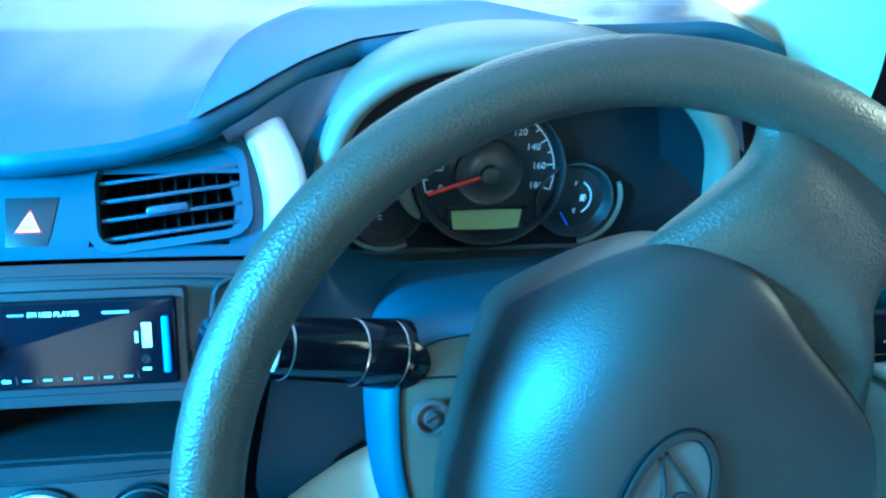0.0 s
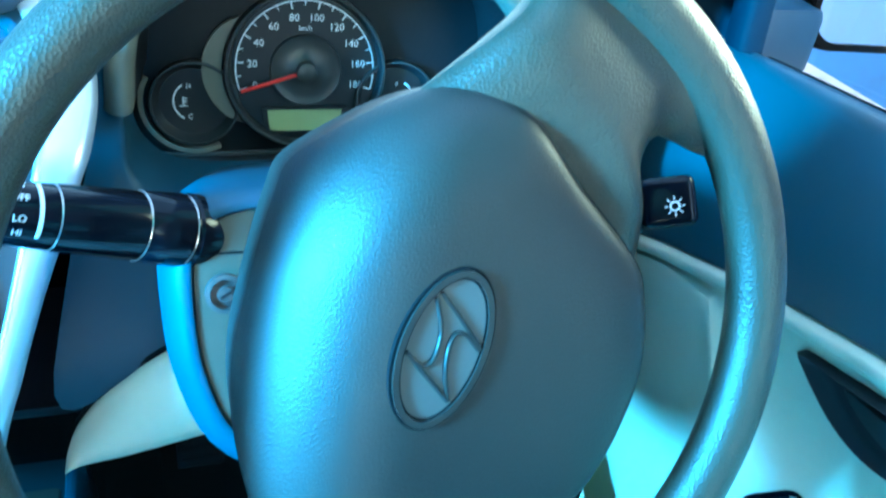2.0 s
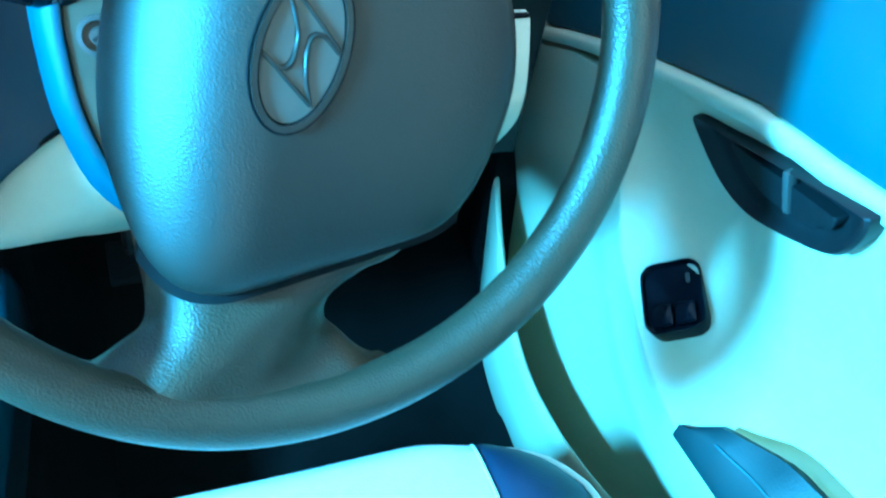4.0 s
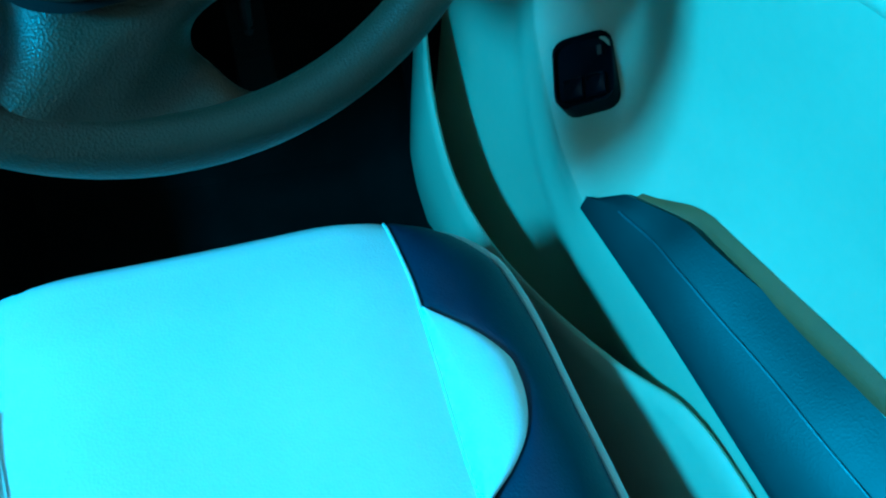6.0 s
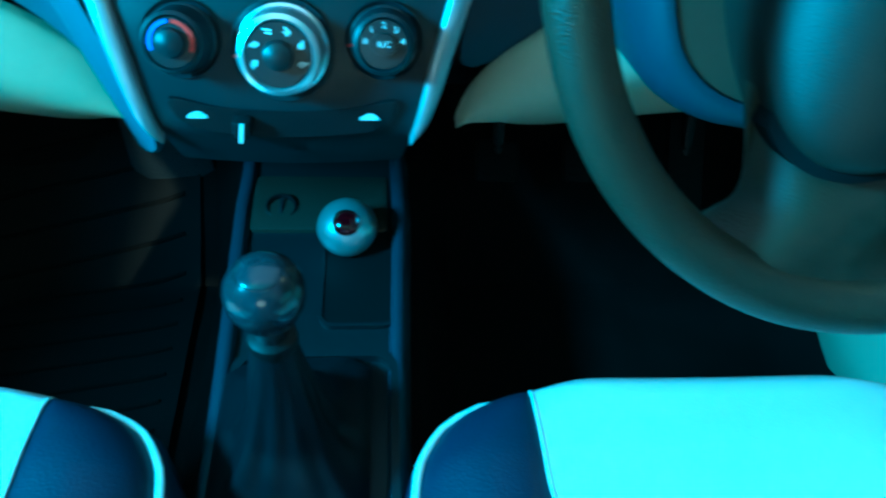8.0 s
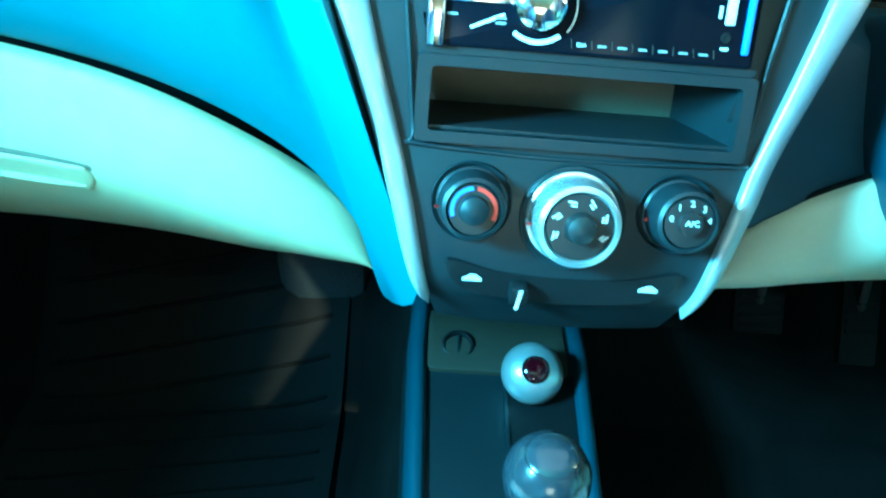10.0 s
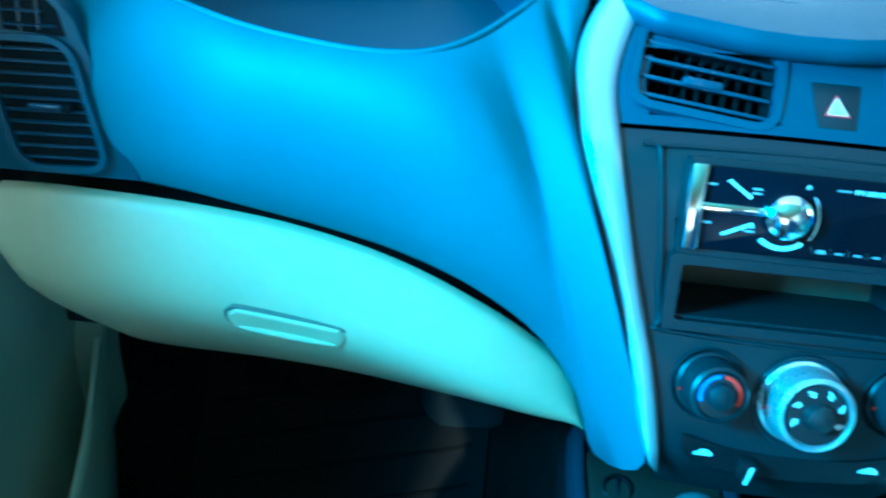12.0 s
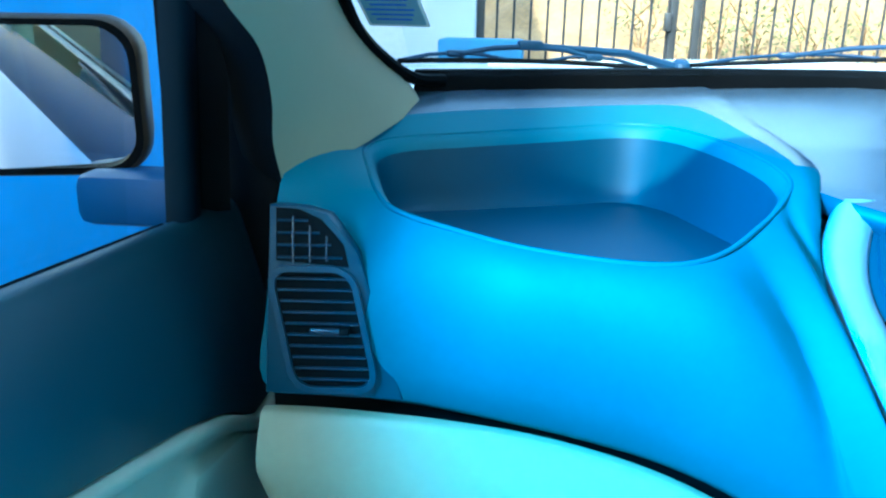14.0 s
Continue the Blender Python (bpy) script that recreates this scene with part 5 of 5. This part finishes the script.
def door(side):
    d = thing("driver_door" if side > 0 else "passenger_door", "two-tone car door trim, dark above and cream below" + (" with window switch" if side > 0 else ""), "car door", (side * .64, -.3, .05))
    hand = lambda p: (side * p[0], p[1], p[2])

    def strip(y):
        return lin(y, STRIP) + (.013 * ease(y, [(-.02, 1), (.06, .2)]) if side < 0 else 0)

    def sheet(fn, ys=YS):
        return grid([[hand(p) for p in fn(y)] for y in ys])

    def dep(y):
        return ease(y, [(-.22, .034), (-.06, .006)])

    def upper(y):
        s, b2 = strip(y), lin(y, BELT)
        return [(.675, y, b2 - .004), (.662, y, b2), (.652, y, b2 - .003), (.646, y, b2 - .012)] + [(.612 + .034 * (1 - u) ** 1.5, y, b2 - .012 + (s + .004 - b2 + .012) * u) for u in (.2, .4, .6, .8, .95, 1)] + [(.618, y, s + .001)]

    part("upper_trim", sheet(upper), DOOR_DARK, d, "dark grained upper door trim", sharp=60)
    part("trim_strip", sheet(lambda y: [(.618, y, strip(y) + .002), (.606, y, strip(y) + .001), (.604, y, strip(y) - .003), (.606, y, strip(y) - .010), (.612, y, strip(y) - .013)]), CREAM, d, "cream dividing strip", sharp=60)

    def mid(y):
        s, l = strip(y) - .012, lin(y, LEDGE)
        l = min(l, s - .004)
        q = dep(y)
        pts = []
        for u in (0, .05, .12, .22, .34, .46, .58, .70, .80, .88, .94, .98, 1.0):
            z = s + (l - s) * u
            x = .612 + q * lin(u, [(0, 0), (.2, .55), (.45, 1.0), (.62, 1.05), (.8, .75), (1, -.35)])
            pts.append((x, y, z))
        return pts

    part("middle_trim", sheet(mid), CREAM, d, "cream moulded door trim", sharp=60)

    def low(y):
        l = min(lin(y, LEDGE), strip(y) - .016)
        x0 = .612 - .35 * dep(y)
        return [(x0, y, l), (x0 - .001, y, l - .004), (x0 + .006, y, l - .03)] + [(x0 + .006 + (.652 - x0) * ease(u, [(0, 0), (.55, 1)]), y, (l - .03) * (1 - u)) for u in (.1, .2, .3, .45, .7, 1)]

    part("lower_trim", sheet(low), CREAM, d, "cream lower door trim", sharp=60)
    # map pocket
    yp = [-.655 + .775 * i / 72 for i in range(73)]

    def pocket(y):
        z = lin(y, LIPZ)
        o = lin(y, POCKET_OUT)
        x = .632 - o - .010
        return [(x + .010, y, z - .035), (x + .006, y, z - .002), (x + .003, y, z), (x, y, z - .002), (x - .001, y, z - .02), (x + .003, y, lin(y, FOOTZ) * .5 + z * .5), (x + .008, y, lin(y, FOOTZ) + .006), (x + .014, y, lin(y, FOOTZ)), (x + .05, y, lin(y, FOOTZ) - .01)]

    part("map_pocket", sheet(pocket, yp), CREAM, d, "cream map pocket along the door", sharp=60)
    # armrest
    ya = [-.70 + .412 * i / 40 for i in range(41)]

    def arm(y):
        l = lin(y, LEDGE)
        w = ease(y, [(-.60, 1.25), (-.50, 1.05), (-.36, .62), (-.31, .36), (-.289, .02)])
        top = lin(y, [(-.70, .47), (-.50, .432), (-.436, .418), (-.366, .408), (-.311, .385), (-.288, .358)])
        x0, x1 = .598, .598 + .045 * w
        return [(x0 + .006, y, l - .012 * w), (x0 - .001, y, l - .004), (x0 + .0, y, l + .004), (x0 + (x1 - x0) * .3, y, l + (top - l) * .34 + .004), (x0 + (x1 - x0) * .42, y, l + (top - l) * .44 + .007), (x0 + (x1 - x0) * .7, y, l + (top - l) * .72 + .004), (x1, y, top), (x1 + .012, y, top - .004)]

    part("armrest", sheet(arm, ya), ARMREST, d, "dark padded armrest", sharp=25)
    part("armrest_seam", tube([Vector(hand(arm(y)[4])) + Vector((0, 0, .0004)) for y in ya[:-3]], .0011, 6), DOOR_DARK, d)
    # shaded hollow along the armrest, painted as an olive brown strip
    yi = [-.70 + .385 * i / 36 for i in range(37)]

    def shade_strip(y):
        q = mid(y)
        w = ease(y, [(-.70, .55), (-.44, 1), (-.36, .7), (-.315, .04)])
        top = lin(y, [(-.70, .47), (-.50, .432), (-.436, .418), (-.366, .408), (-.311, .385), (-.288, .358)])
        table = sorted((p[2], p[0]) for p in q)
        zs = [top - .006 + (.012 * w + .006) * k / 6 for k in range(7)]
        return [(lin(z, table) - .0035 * math.sin(math.pi * (k + .6) / 7.2), y, z) for k, z in enumerate(zs)]

    part("armrest_shade", sheet(shade_strip, yi), HOLLOW_SHADE, d, "olive brown strip for the shaded hollow beside the armrest", sharp=60)
    # handle recess
    hm = axes(hand((.6110, -.250, .565)), (0, -side, 0), (-.30 * side, 0, 1))
    f = side
    ol = [(-.080, -.005), (-.074, -.016), (-.046, -.034), (-.018, -.0385), (.012, -.030), (.060, -.006), (.076, .015), (.081, .038), (.070, .0385), (.010, .0215), (-.040, .006)]
    ol = [(p.x * f, p.y) for p in spline([(*p, 0) for p in (ol if side > 0 else ol[::-1])], 4, True)]
    hr = part("handle_recess", dome(ol, [(1.03, -.016), (1.03, .0005), (1.0, .002), (.96, .0005), (.90, -.005), (.75, -.0075), (.2, -.008)], hm), BLACK, d, "black door handle recess", sharp=50)
    part("door_handle", plate([(p[0] * .62 + .012 * f, p[1] * .42 + .006) for p in ol], -.007, .001, hm, .003), BLACK, hr, "black pull lever")
    part("lock_lever", box((.006, .030, .008), hm @ T(.022 * f, .010, .000, 0, 0, 12 * f), .002), DIAL_GREY, hr)
    if side > 0:
        o = Vector((.626, -.212, .4105))
        wm = axes(o, (.030, -.019, .024), (.009, .055, .015)) @ T(-.001, .002, .0115)
        ol = rounded(.049, .060, .012)
        sw_ = part("window_switch", dome(ol, [(.98, -.03), (1.0, .001), (.98, .0025), (.93, .002), (.88, -.003), (.3, -.004)], wm), GLOSS, d, "black window switch panel")
        for k in (-1, 1):
            part("switch_key", box((.0165, .020, .007), wm @ T(.009 * k, -.015, -.001, -8, 0, 0), .002), GLOSS, sw_)
        part("switch_lamp", box((.003, .008, .001), wm @ T(.013, .014, -.001)), DIAL_GREY, sw_)
    # window frame and sail panel
    post = [[hand((x, y + .10 * (z - .70), z)) for x, y in ((.668, .036), (.655, .038), (.650, .044), (.650, .064), (.655, .068), (.668, .070))] for z in (.695, .76, .82, .87, .92)]
    part("window_channel", grid(post), SAIL, d, "black window channel", sharp=60)
    b = grid([[hand((.668, .066 + .10 * (z - .70), z)), hand((.664, .068 + .10 * (z - .70), z)), hand((.660, .090 + .10 * (z - .70), z)), hand((.640, .105 + .10 * (z - .70), z))] for z in (.690, .76, .82, .87, .92)])
    part("sail_panel", b, RUBBER if side < 0 else SAIL, d, "dark mirror corner panel")
    part("window_seal", tube([hand((.664, y, lin(y, BELT) - .001)) for y in (-.70, -.4, -.2, 0, .02)], .0022, 8), RUBBER, d, "black window seal")
    part("frame_top", tube([hand((.648, .036, .92)), hand((.635, -.06, 1.0)), hand((.60, -.35, 1.16)), hand((.59, -.95, 1.20))], .014, 8), BLACK, d)
    return d


door(1)
door(-1)

# ================= body shell =================
for side in (-1, 1):
    inner_ = spline([(side * .488, .252, .772), (side * .516, .225, .812), (side * .536, .195, .845), (side * .545, .14, .885), (side * .545, .0, .965), (side * .53, -.2, 1.075), (side * .51, -.40, 1.16)], 5)
    sx_ = 0 if side < 0 else .012
    outer_ = spline([(side * .570, .040, .728), (side * (.571 - sx_), .022, .765), (side * (.566 - 1.5 * sx_), .008, .80), (side * (.562 - 2 * sx_), -.026, .838), (side * (.562 - 2 * sx_), -.092, .872), (side * .565, -.24, .965), (side * .545, -.45, 1.08)], 5)
    rows = []
    for u in (-.06, 0, .08, .25, .5, .75, .92, 1.0):
        r = []
        for p, q in zip(inner_, outer_):
            c = p + (q - p) * min(1, max(0, u))
            bulge = .007 * math.sin(math.pi * min(1, max(0, u)))
            c = c + Vector((-side * bulge, -bulge * .7, 0))
            if u < 0:
                c = c + Vector((side * .012, .03, .01))
            if u > 1:
                c = c + Vector((side * .03, .02, 0))
            r.append(c)
        rows.append(r)
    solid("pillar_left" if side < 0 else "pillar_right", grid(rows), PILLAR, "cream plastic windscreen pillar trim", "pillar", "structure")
    rows = []
    for q in outer_:
        f = ease(q.z, [(.86, 1), (1.0, .35)])
        rows.append([q + Vector((side * .003, .006, 0)), q + Vector((side * .016 * f, .030 * f, -.002)), q + Vector((side * .035 * f, .055 * f, -.003)), q + Vector((side * .072 * f, .105 * f, .004))])
    solid("trim_left" if side < 0 else "trim_right", grid(rows), RUBBER, "black rubber door opening seal", "seal", "structure")
    kick = [[(side * .72, .128, .50), (side * .72, .128, .30), (side * .72, .118, .16), (side * .70, .098, .0)], [(side * .634, .130, .50), (side * .622, .130, .30), (side * .618, .120, .16), (side * .655, .100, .0)], [(side * .628, .136, .50), (side * .616, .136, .30), (side * .613, .126, .16), (side * .650, .106, .0)], [(side * .630, .178, .50), (side * .618, .176, .30), (side * .614, .150, .16), (side * .648, .140, .0)], [(side * .640, .184, .50), (side * .628, .182, .30), (side * .624, .156, .16), (side * .656, .146, .0)]]
    if side < 0:
        zs = (.50, .30, .20, .11, .0)
        near, away = (.620, .612, .630, .655, .678), (.630, .630, .640, .642, .644)
        kick = [[(-.72, .127, z) for z in zs], [(-x - .003, .128, z) for x, z in zip(near, zs)], [(-x, .132, z) for x, z in zip(near, zs)], [(-x, .195, z) for x, z in zip(away, zs)], [(-x - .012, .202, z) for x, z in zip(away, zs)]]
    solid("kick_left" if side < 0 else "kick_right", grid(kick), CREAM if side < 0 else RUBBER, "cream kick panel ahead of the door" if side < 0 else "dark rubber-sealed kick panel ahead of the door", "trim", "structure")
    b = grid([[(side * .640, .18, .50), (side * .628, .18, .30), (side * .622, .150, .16), (side * .654, .140, .0)], [(side * .648, .48, .50), (side * .638, .48, .30), (side * .626, .48, .16), (side * .606, .48, .0)]])
    if side < 0:
        b = grid([[(-.648, .196, .50), (-.646, .196, .20), (-.652, .196, .0)], [(-.660, .48, .50), (-.655, .48, .20), (-.655, .48, .0)]])
    solid("side_lining_left" if side < 0 else "side_lining_right", b, CARPET, "dark carpet lining of the footwell", "trim", "structure")
    solid("seal_left" if side < 0 else "seal_right", box((.15, .02, .34), T(side * .645, .160, .750), .004), RUBBER, "black seal between dash and door", "seal", "structure")
    edge = spline([(side * .545, .06, .918), (side * .541, .13, .873), (side * .537, .18, .842), (side * .518, .22, .815), (side * .497, .256, .797), (side * .47, .28, .794)], 5)
    solid("border_left" if side < 0 else "border_right", tube(edge, .0065, 8), FRIT, "black rubber edge of the windscreen", "trim", "structure")
    # outer flank, rear side wall
    ys_ = (.20, 0, -.3, -.8, -1.4, -1.95)
    solid("flank_left" if side < 0 else "flank_right", grid([[(side * x, y, z) for x, z in ((.694, .575), (.703, .55), (.715, .30), (.70, .02), (.69, -.02))] for y in ys_]), PAINT, "white painted outer car flank", "car body", "structure")
    rows = [[(side * .704, y, .765 - .10 * max(0, y - .7)), (side * .722, y, .72 - .10 * max(0, y - .7)), (side * .724, y, .55), (side * .718, y, .30), (side * .70, y, .02)] for y in (.202, .5, .8, 1.1, 1.28)]
    solid("wing_left" if side < 0 else "wing_right", grid(rows), PAINT, "white painted front wing of the car", "car body", "structure")
    solid("waist_left" if side < 0 else "waist_right", grid([[(side * x, y, z) for x, z in ((.676, .685), (.690, .655), (.697, .62), (.698, .585), (.694, .575))] for y in ys_]), WIPER, "blue-black moulding below the door window", "trim", "structure")
    b = box((.04, .95, .80), T(side * .66, -1.45, .39))
    box((.06, .12, .46), T(side * .64, -1.86, 1.0), bm=b)
    solid("wall_left" if side < 0 else "wall_right", b, LINER, "plain rear side wall", "wall", "structure")
    b = box((.05, .10, .50), T(side * .63, -1.0, .94, 0, -12 * side, 0), .02)
    solid("post_left" if side < 0 else "post_right", b, LINER, "plain centre door post", "pillar", "structure")
solid("ceiling", box((1.30, 1.6, .03), T(0, -1.17, 1.225)), LINER, "plain unseen roof lining, coloured for warm bounce", "ceiling", "structure")
solid("wall_rear", box((1.36, .04, .86), T(0, -1.94, .41)), LINER, "plain rear wall", "wall", "structure")
solid("header", box((1.06, .08, .04), T(0, -.39, 1.185), .012), LINER, "roof edge above the windscreen", "trim", "structure")

# windscreen and its black border
wx = [-.50 + i / 20 for i in range(21)]
lowp = [Vector((x, ws_base(x) + .012, .784)) for x in wx]
topp = [Vector((x * 1.02, -.36, 1.175)) for x in wx]
rows = [[p.lerp(q, u) + Vector((0, .02 * math.sin(math.pi * u), .02 * math.sin(math.pi * u))) for p, q in zip(lowp, topp)] for u in np.linspace(0, 1, 13)]
ws = solid("window_1", grid(rows), GLASS, "clear curved windscreen glass", "windscreen", "structure")
ws.visible_shadow = False
rows = [[p + Vector((0, dy, dz)) for p in lowp] for dy, dz in ((-.014, -.012), (-.014, .003), (-.010, .0195), (-.004, .021))]
solid("trim_windscreen", grid(rows), FRIT, "black border along the windscreen foot", "trim", "structure")
for side in (-1, 1):
    b = grid([[(side * .672, y, lin(y, BELT) - .01), (side * .664, y, .82), (side * .632, y - .03, .98), (side * .60, y - .06, 1.12)] for y in (-.95, -.6, -.3, -.02)])
    g_ = solid("window_2" if side < 0 else "window_3", b, GLASS, "clear door window glass", "window", "structure")
    g_.visible_shadow = False

# sticker on the glass
stk = thing("windscreen_sticker", "blue and white paper sticker on the windscreen", "sticker", (-.43, .20, .85))
sm = axes((-.508, .180, .866), (1, -.25, 0), (0, -.75, .62))
part("sheet", plate(rounded(.062, .052, .003), -.0005, .0005, sm), WHITE_INK, stk)
part("print", plate(rounded(.056, .046, .002), .0004, .0009, sm), CARD, stk, "faded blue printed side")
for k in range(6):
    part("print_bar", box((.048 - .006 * (k % 3), .0022, .0003), sm @ T(-.002, .017 - .0065 * k, .0010)), BLUE_INK, stk)

# bonnet, cowl and wipers outside
rows = []
for x in [-.72 + 1.44 * i / 24 for i in range(25)]:
    rows.append([(x, lin(abs(x), [(0, .47), (.5, .33), (.72, .2)]), .765)] + [(x, y, .775 + .03 * (1 - (x / .72) ** 2) - .14 * max(0, (y - .6)) ** 1.6) for y in (.52, .6, .75, .95, 1.15, 1.28)] + [(x, 1.34, .60), (x, 1.36, .30)])
solid("bonnet", grid(rows), PAINT, "white painted car bonnet", "car body", "structure")
rows = [[(x, ws_base(x) + .02 + dy, z) for dy, z in ((0, .768), (.03, .775), (.09, .78))] for x in wx]
solid("cowl_panel", grid(rows), BLACK, "black plastic panel at the foot of the windscreen", "trim", "structure")
for x0, x1 in ((-.20, -.52), (.46, -.19)):
    w_ = thing("wiper", "black windscreen wiper lying along the glass, blued for reflected sky", "wiper", (x0, ws_base(x0) + .06, .79), "wipers")
    p0, p1 = Vector((x0, ws_base(x0) + .050, .800 if x0 < 0 else .826)), Vector((x1, ws_base(x1) + .045, .812 if x0 < 0 else .806))
    run = p1 - p0

    def along(u, lift=0.0):
        """A point along the blade, raised off the glass."""
        q = p0.lerp(p1, u)
        return Vector((q.x, ws_base(q.x) + .036 + .3 * lift, q.z + .004 * math.sin(math.pi * u) + lift))

    part("arm", tube([p0, p0.lerp(p1, .22) + Vector((0, .008, .016)), along(.57, .017)], lambda u: .0065 - .003 * u, 8), WIPER, w_)
    part("pivot", lathe([(.013, -.012), (.013, .004), (.009, .010), (0, .011)], T(*p0, 20, 0, 0), 24), WIPER, w_)
    part("blade", tube([along(.14 + .86 * k / 16) for k in range(17)], .0028, 8), RUBBER, w_, "black rubber blade")
    part("yoke", tube([along(u, h) for u, h in ((.34, .006), (.44, .013), (.57, .016), (.70, .013), (.82, .006))], .0030, 8), WIPER, w_)
    for c in (.34, .82):
        part("bridge", tube([along(u, h) for u, h in ((c - .17, .001), (c - .09, .006), (c, .008), (c + .09, .006), (c + .165, .001))], .0023, 6), WIPER, w_)
        part("joint", box((.022, .008, .008), axes(along(c, .007), run, (0, 0, 1)), .003), WIPER, w_)
    part("joint", box((.030, .011, .010), axes(along(.57, .017), run, (0, 0, 1)), .003), WIPER, w_)

# door mirrors
for side in (-1, 1):
    mm = axes((side * .835 if side < 0 else .890, .135, .780 if side < 0 else .734), (1, -.10, 0) if side > 0 else (1, .27, 0), (0, .05, 1) if side > 0 else (0, -.04, 1))
    gl = axes(mm @ Vector((0, 0, -.001)), (1, -.10, 0) if side > 0 else (1, .39, 0), (0, .05, 1) if side > 0 else (0, -.06, 1))
    mr = thing("door_mirror", "white-cased car door mirror with flat mirror glass", "door mirror", (side * .79, .15, .66), "door mirrors")
    ol = rounded(.190, .142, .034, 7)
    hs = part("housing", dome(ol, [(1.0, .003), (1.03, .001), (1.045, -.006), (1.05, -.02), (1.0, -.05), (.80, -.085), (.3, -.10)], mm), MIRROR_CASE if side < 0 else FRIT, mr, "brown-grey plastic housing", sharp=60)
    part("bezel", ring(ol, [(p[0] * .93, p[1] * .92) for p in ol], -.006, .0045, mm), FRIT, hs, "black rim round the glass")
    part("mirror_glass", plate([(p[0] * .93, p[1] * .92) for p in ol], -.004, .0030, gl), MIRROR, mr, "flat mirror glass")
    part("bracket", box((.125, .06, .052) if side < 0 else (.13, .06, .075), T(side * .738, .150, .688) if side < 0 else T(.745, .160, .668), .014), MIRROR_FOOT if side < 0 else SLAT, mr, "dark blue mirror foot")

# ================= outside =================
rows = [[(x, y, -.22) for x in (-400, -40, -8, -3, 0, 3, 8, 40, 400)] for y in (-400, -40, -8, 0, 4, 10, 40, 400)]
solid("ground", grid(rows), SOIL, "gravel ground, colour darkened and blued as in shade", "ground", "structure")
# blue yard wall; its unseen upper part is added to keep sun off the car
solid("wall_yard", box((.25, 10.1, 5.4), T(-2.25, -.05, 2.48)), WALL_BLUE, "blue painted yard wall beside the car, raised to block the sun", "wall", "structure")
solid("wall_east", box((.25, 12, 4.4), T(3.0, 1.0, 1.98)), WALL_SHADED, "added blue yard wall across from the driver, darkened as in shade", "wall", "structure")
solid("wall_gate", box((1.7, .25, 2.6), T(-1.56, 4.2, 1.08)), WALL, "white gate pillar wall", "wall", "structure")
ledge = thing("painted_ledge", "pale blue painted concrete ledge beside the gate", "ledge", (-.66, 3.9, -.2))
part("block", box((.46, .30, .94), T(-.66, 3.95, .245), .015), material("ledge_paint", (0.12, 0.32, 0.5), 0.8, grain=0.3, grain_scale=60), ledge)
gate = thing("gate", "tall black iron gate of upright bars", "gate", (.45, 4.2, -.2))
part("post", box((.045, .045, 2.0), T(.40, 4.2, .85), .004), IRON, gate)
part("post", box((.045, .045, 2.0), T(.53, 4.2, .85), .004), IRON, gate)
part("post", box((.05, .05, 2.0), T(-.69, 4.2, .85), .004), IRON, gate)
part("post", box((.05, .05, 2.0), T(1.75, 4.2, .85), .004), IRON, gate)
for k in range(25):
    x = -.69 + .0965 * k
    if abs(x - .465) > .09:
        part("bar", tube([(x, 4.2, -.1), (x, 4.2, 1.8)], .0075, 8), IRON, gate)
for z in (.05, .98, 1.7):
    part("rail", box((2.4, .03, .04), T(.53, 4.2, z)), IRON, gate)
part("latch", box((.04, .05, .10), T(.37, 4.18, .82), .004), IRON, gate)
# bank of rocks and shrubs behind the gate
rows = []
for x in [-3 + 9 * i / 60 for i in range(61)]:
    rows.append([(x, 6.0 + 3.5 * v + .25 * noise.noise((x * 1.3, v * 3, 1)), -.22 + 1.5 * v ** .8 + .22 * noise.noise((x * 2.1, v * 5, 4)) * min(1, v * 4)) for v in [j / 24 for j in range(25)]])
solid("bank", grid(rows), STONE, "sunlit bank of pale rock and soil", "bank", "structure")
rnd = random.Random(5)
for k in range(9):
    cx_, cy_ = .6 + .5 * k + rnd.uniform(-.2, .2), 6.6 + rnd.uniform(0, 1.2)
    cz_ = -.22 + 1.5 * max(0, (cy_ - 6) / 3.5) ** .8
    sh = thing("shrub", "low yellow-green shrub on the bank", "shrub", (cx_, cy_, cz_), "shrubs on the bank")
    bt = bmesh.new()
    for q in range(5):
        tube([(cx_, cy_, cz_ - .05), (cx_ + rnd.uniform(-.15, .15), cy_ + rnd.uniform(-.15, .15), cz_ + .25), (cx_ + rnd.uniform(-.4, .4), cy_ + rnd.uniform(-.3, .3), cz_ + .6)], lambda u: .012 * (1 - u) + .003, 5, bm=bt)
    part("stems", bt, STONE, sh)
    verts, faces = [], []
    for q in range(260):
        u, v = rnd.uniform(0, 6.283), rnd.gauss(0, .5)
        r = .42 * rnd.random() ** .5
        c = Vector((cx_ + r * math.cos(u), cy_ + r * math.sin(u) * .8, cz_ + .35 + v * .3 + .1 * math.sin(3 * u)))
        a1 = Vector((rnd.gauss(0, 1), rnd.gauss(0, 1), rnd.gauss(0, 1))).normalized()
        a2 = a1.orthogonal().normalized()
        s = rnd.uniform(.015, .035)
        n0 = len(verts)
        verts += [c - a1 * s, c + a2 * s * .4, c + a1 * s, c - a2 * s * .4]
        faces.append((n0, n0 + 1, n0 + 2, n0 + 3))
    me = bpy.data.meshes.new("leaves")
    me.from_pydata(verts, [], faces)
    me.materials.append(LEAF)
    lv = new("leaves", me)
    lv.parent = sh
    lv.matrix_parent_inverse = BASES[sh].inverted()
    lv["kind"] = "stuff"
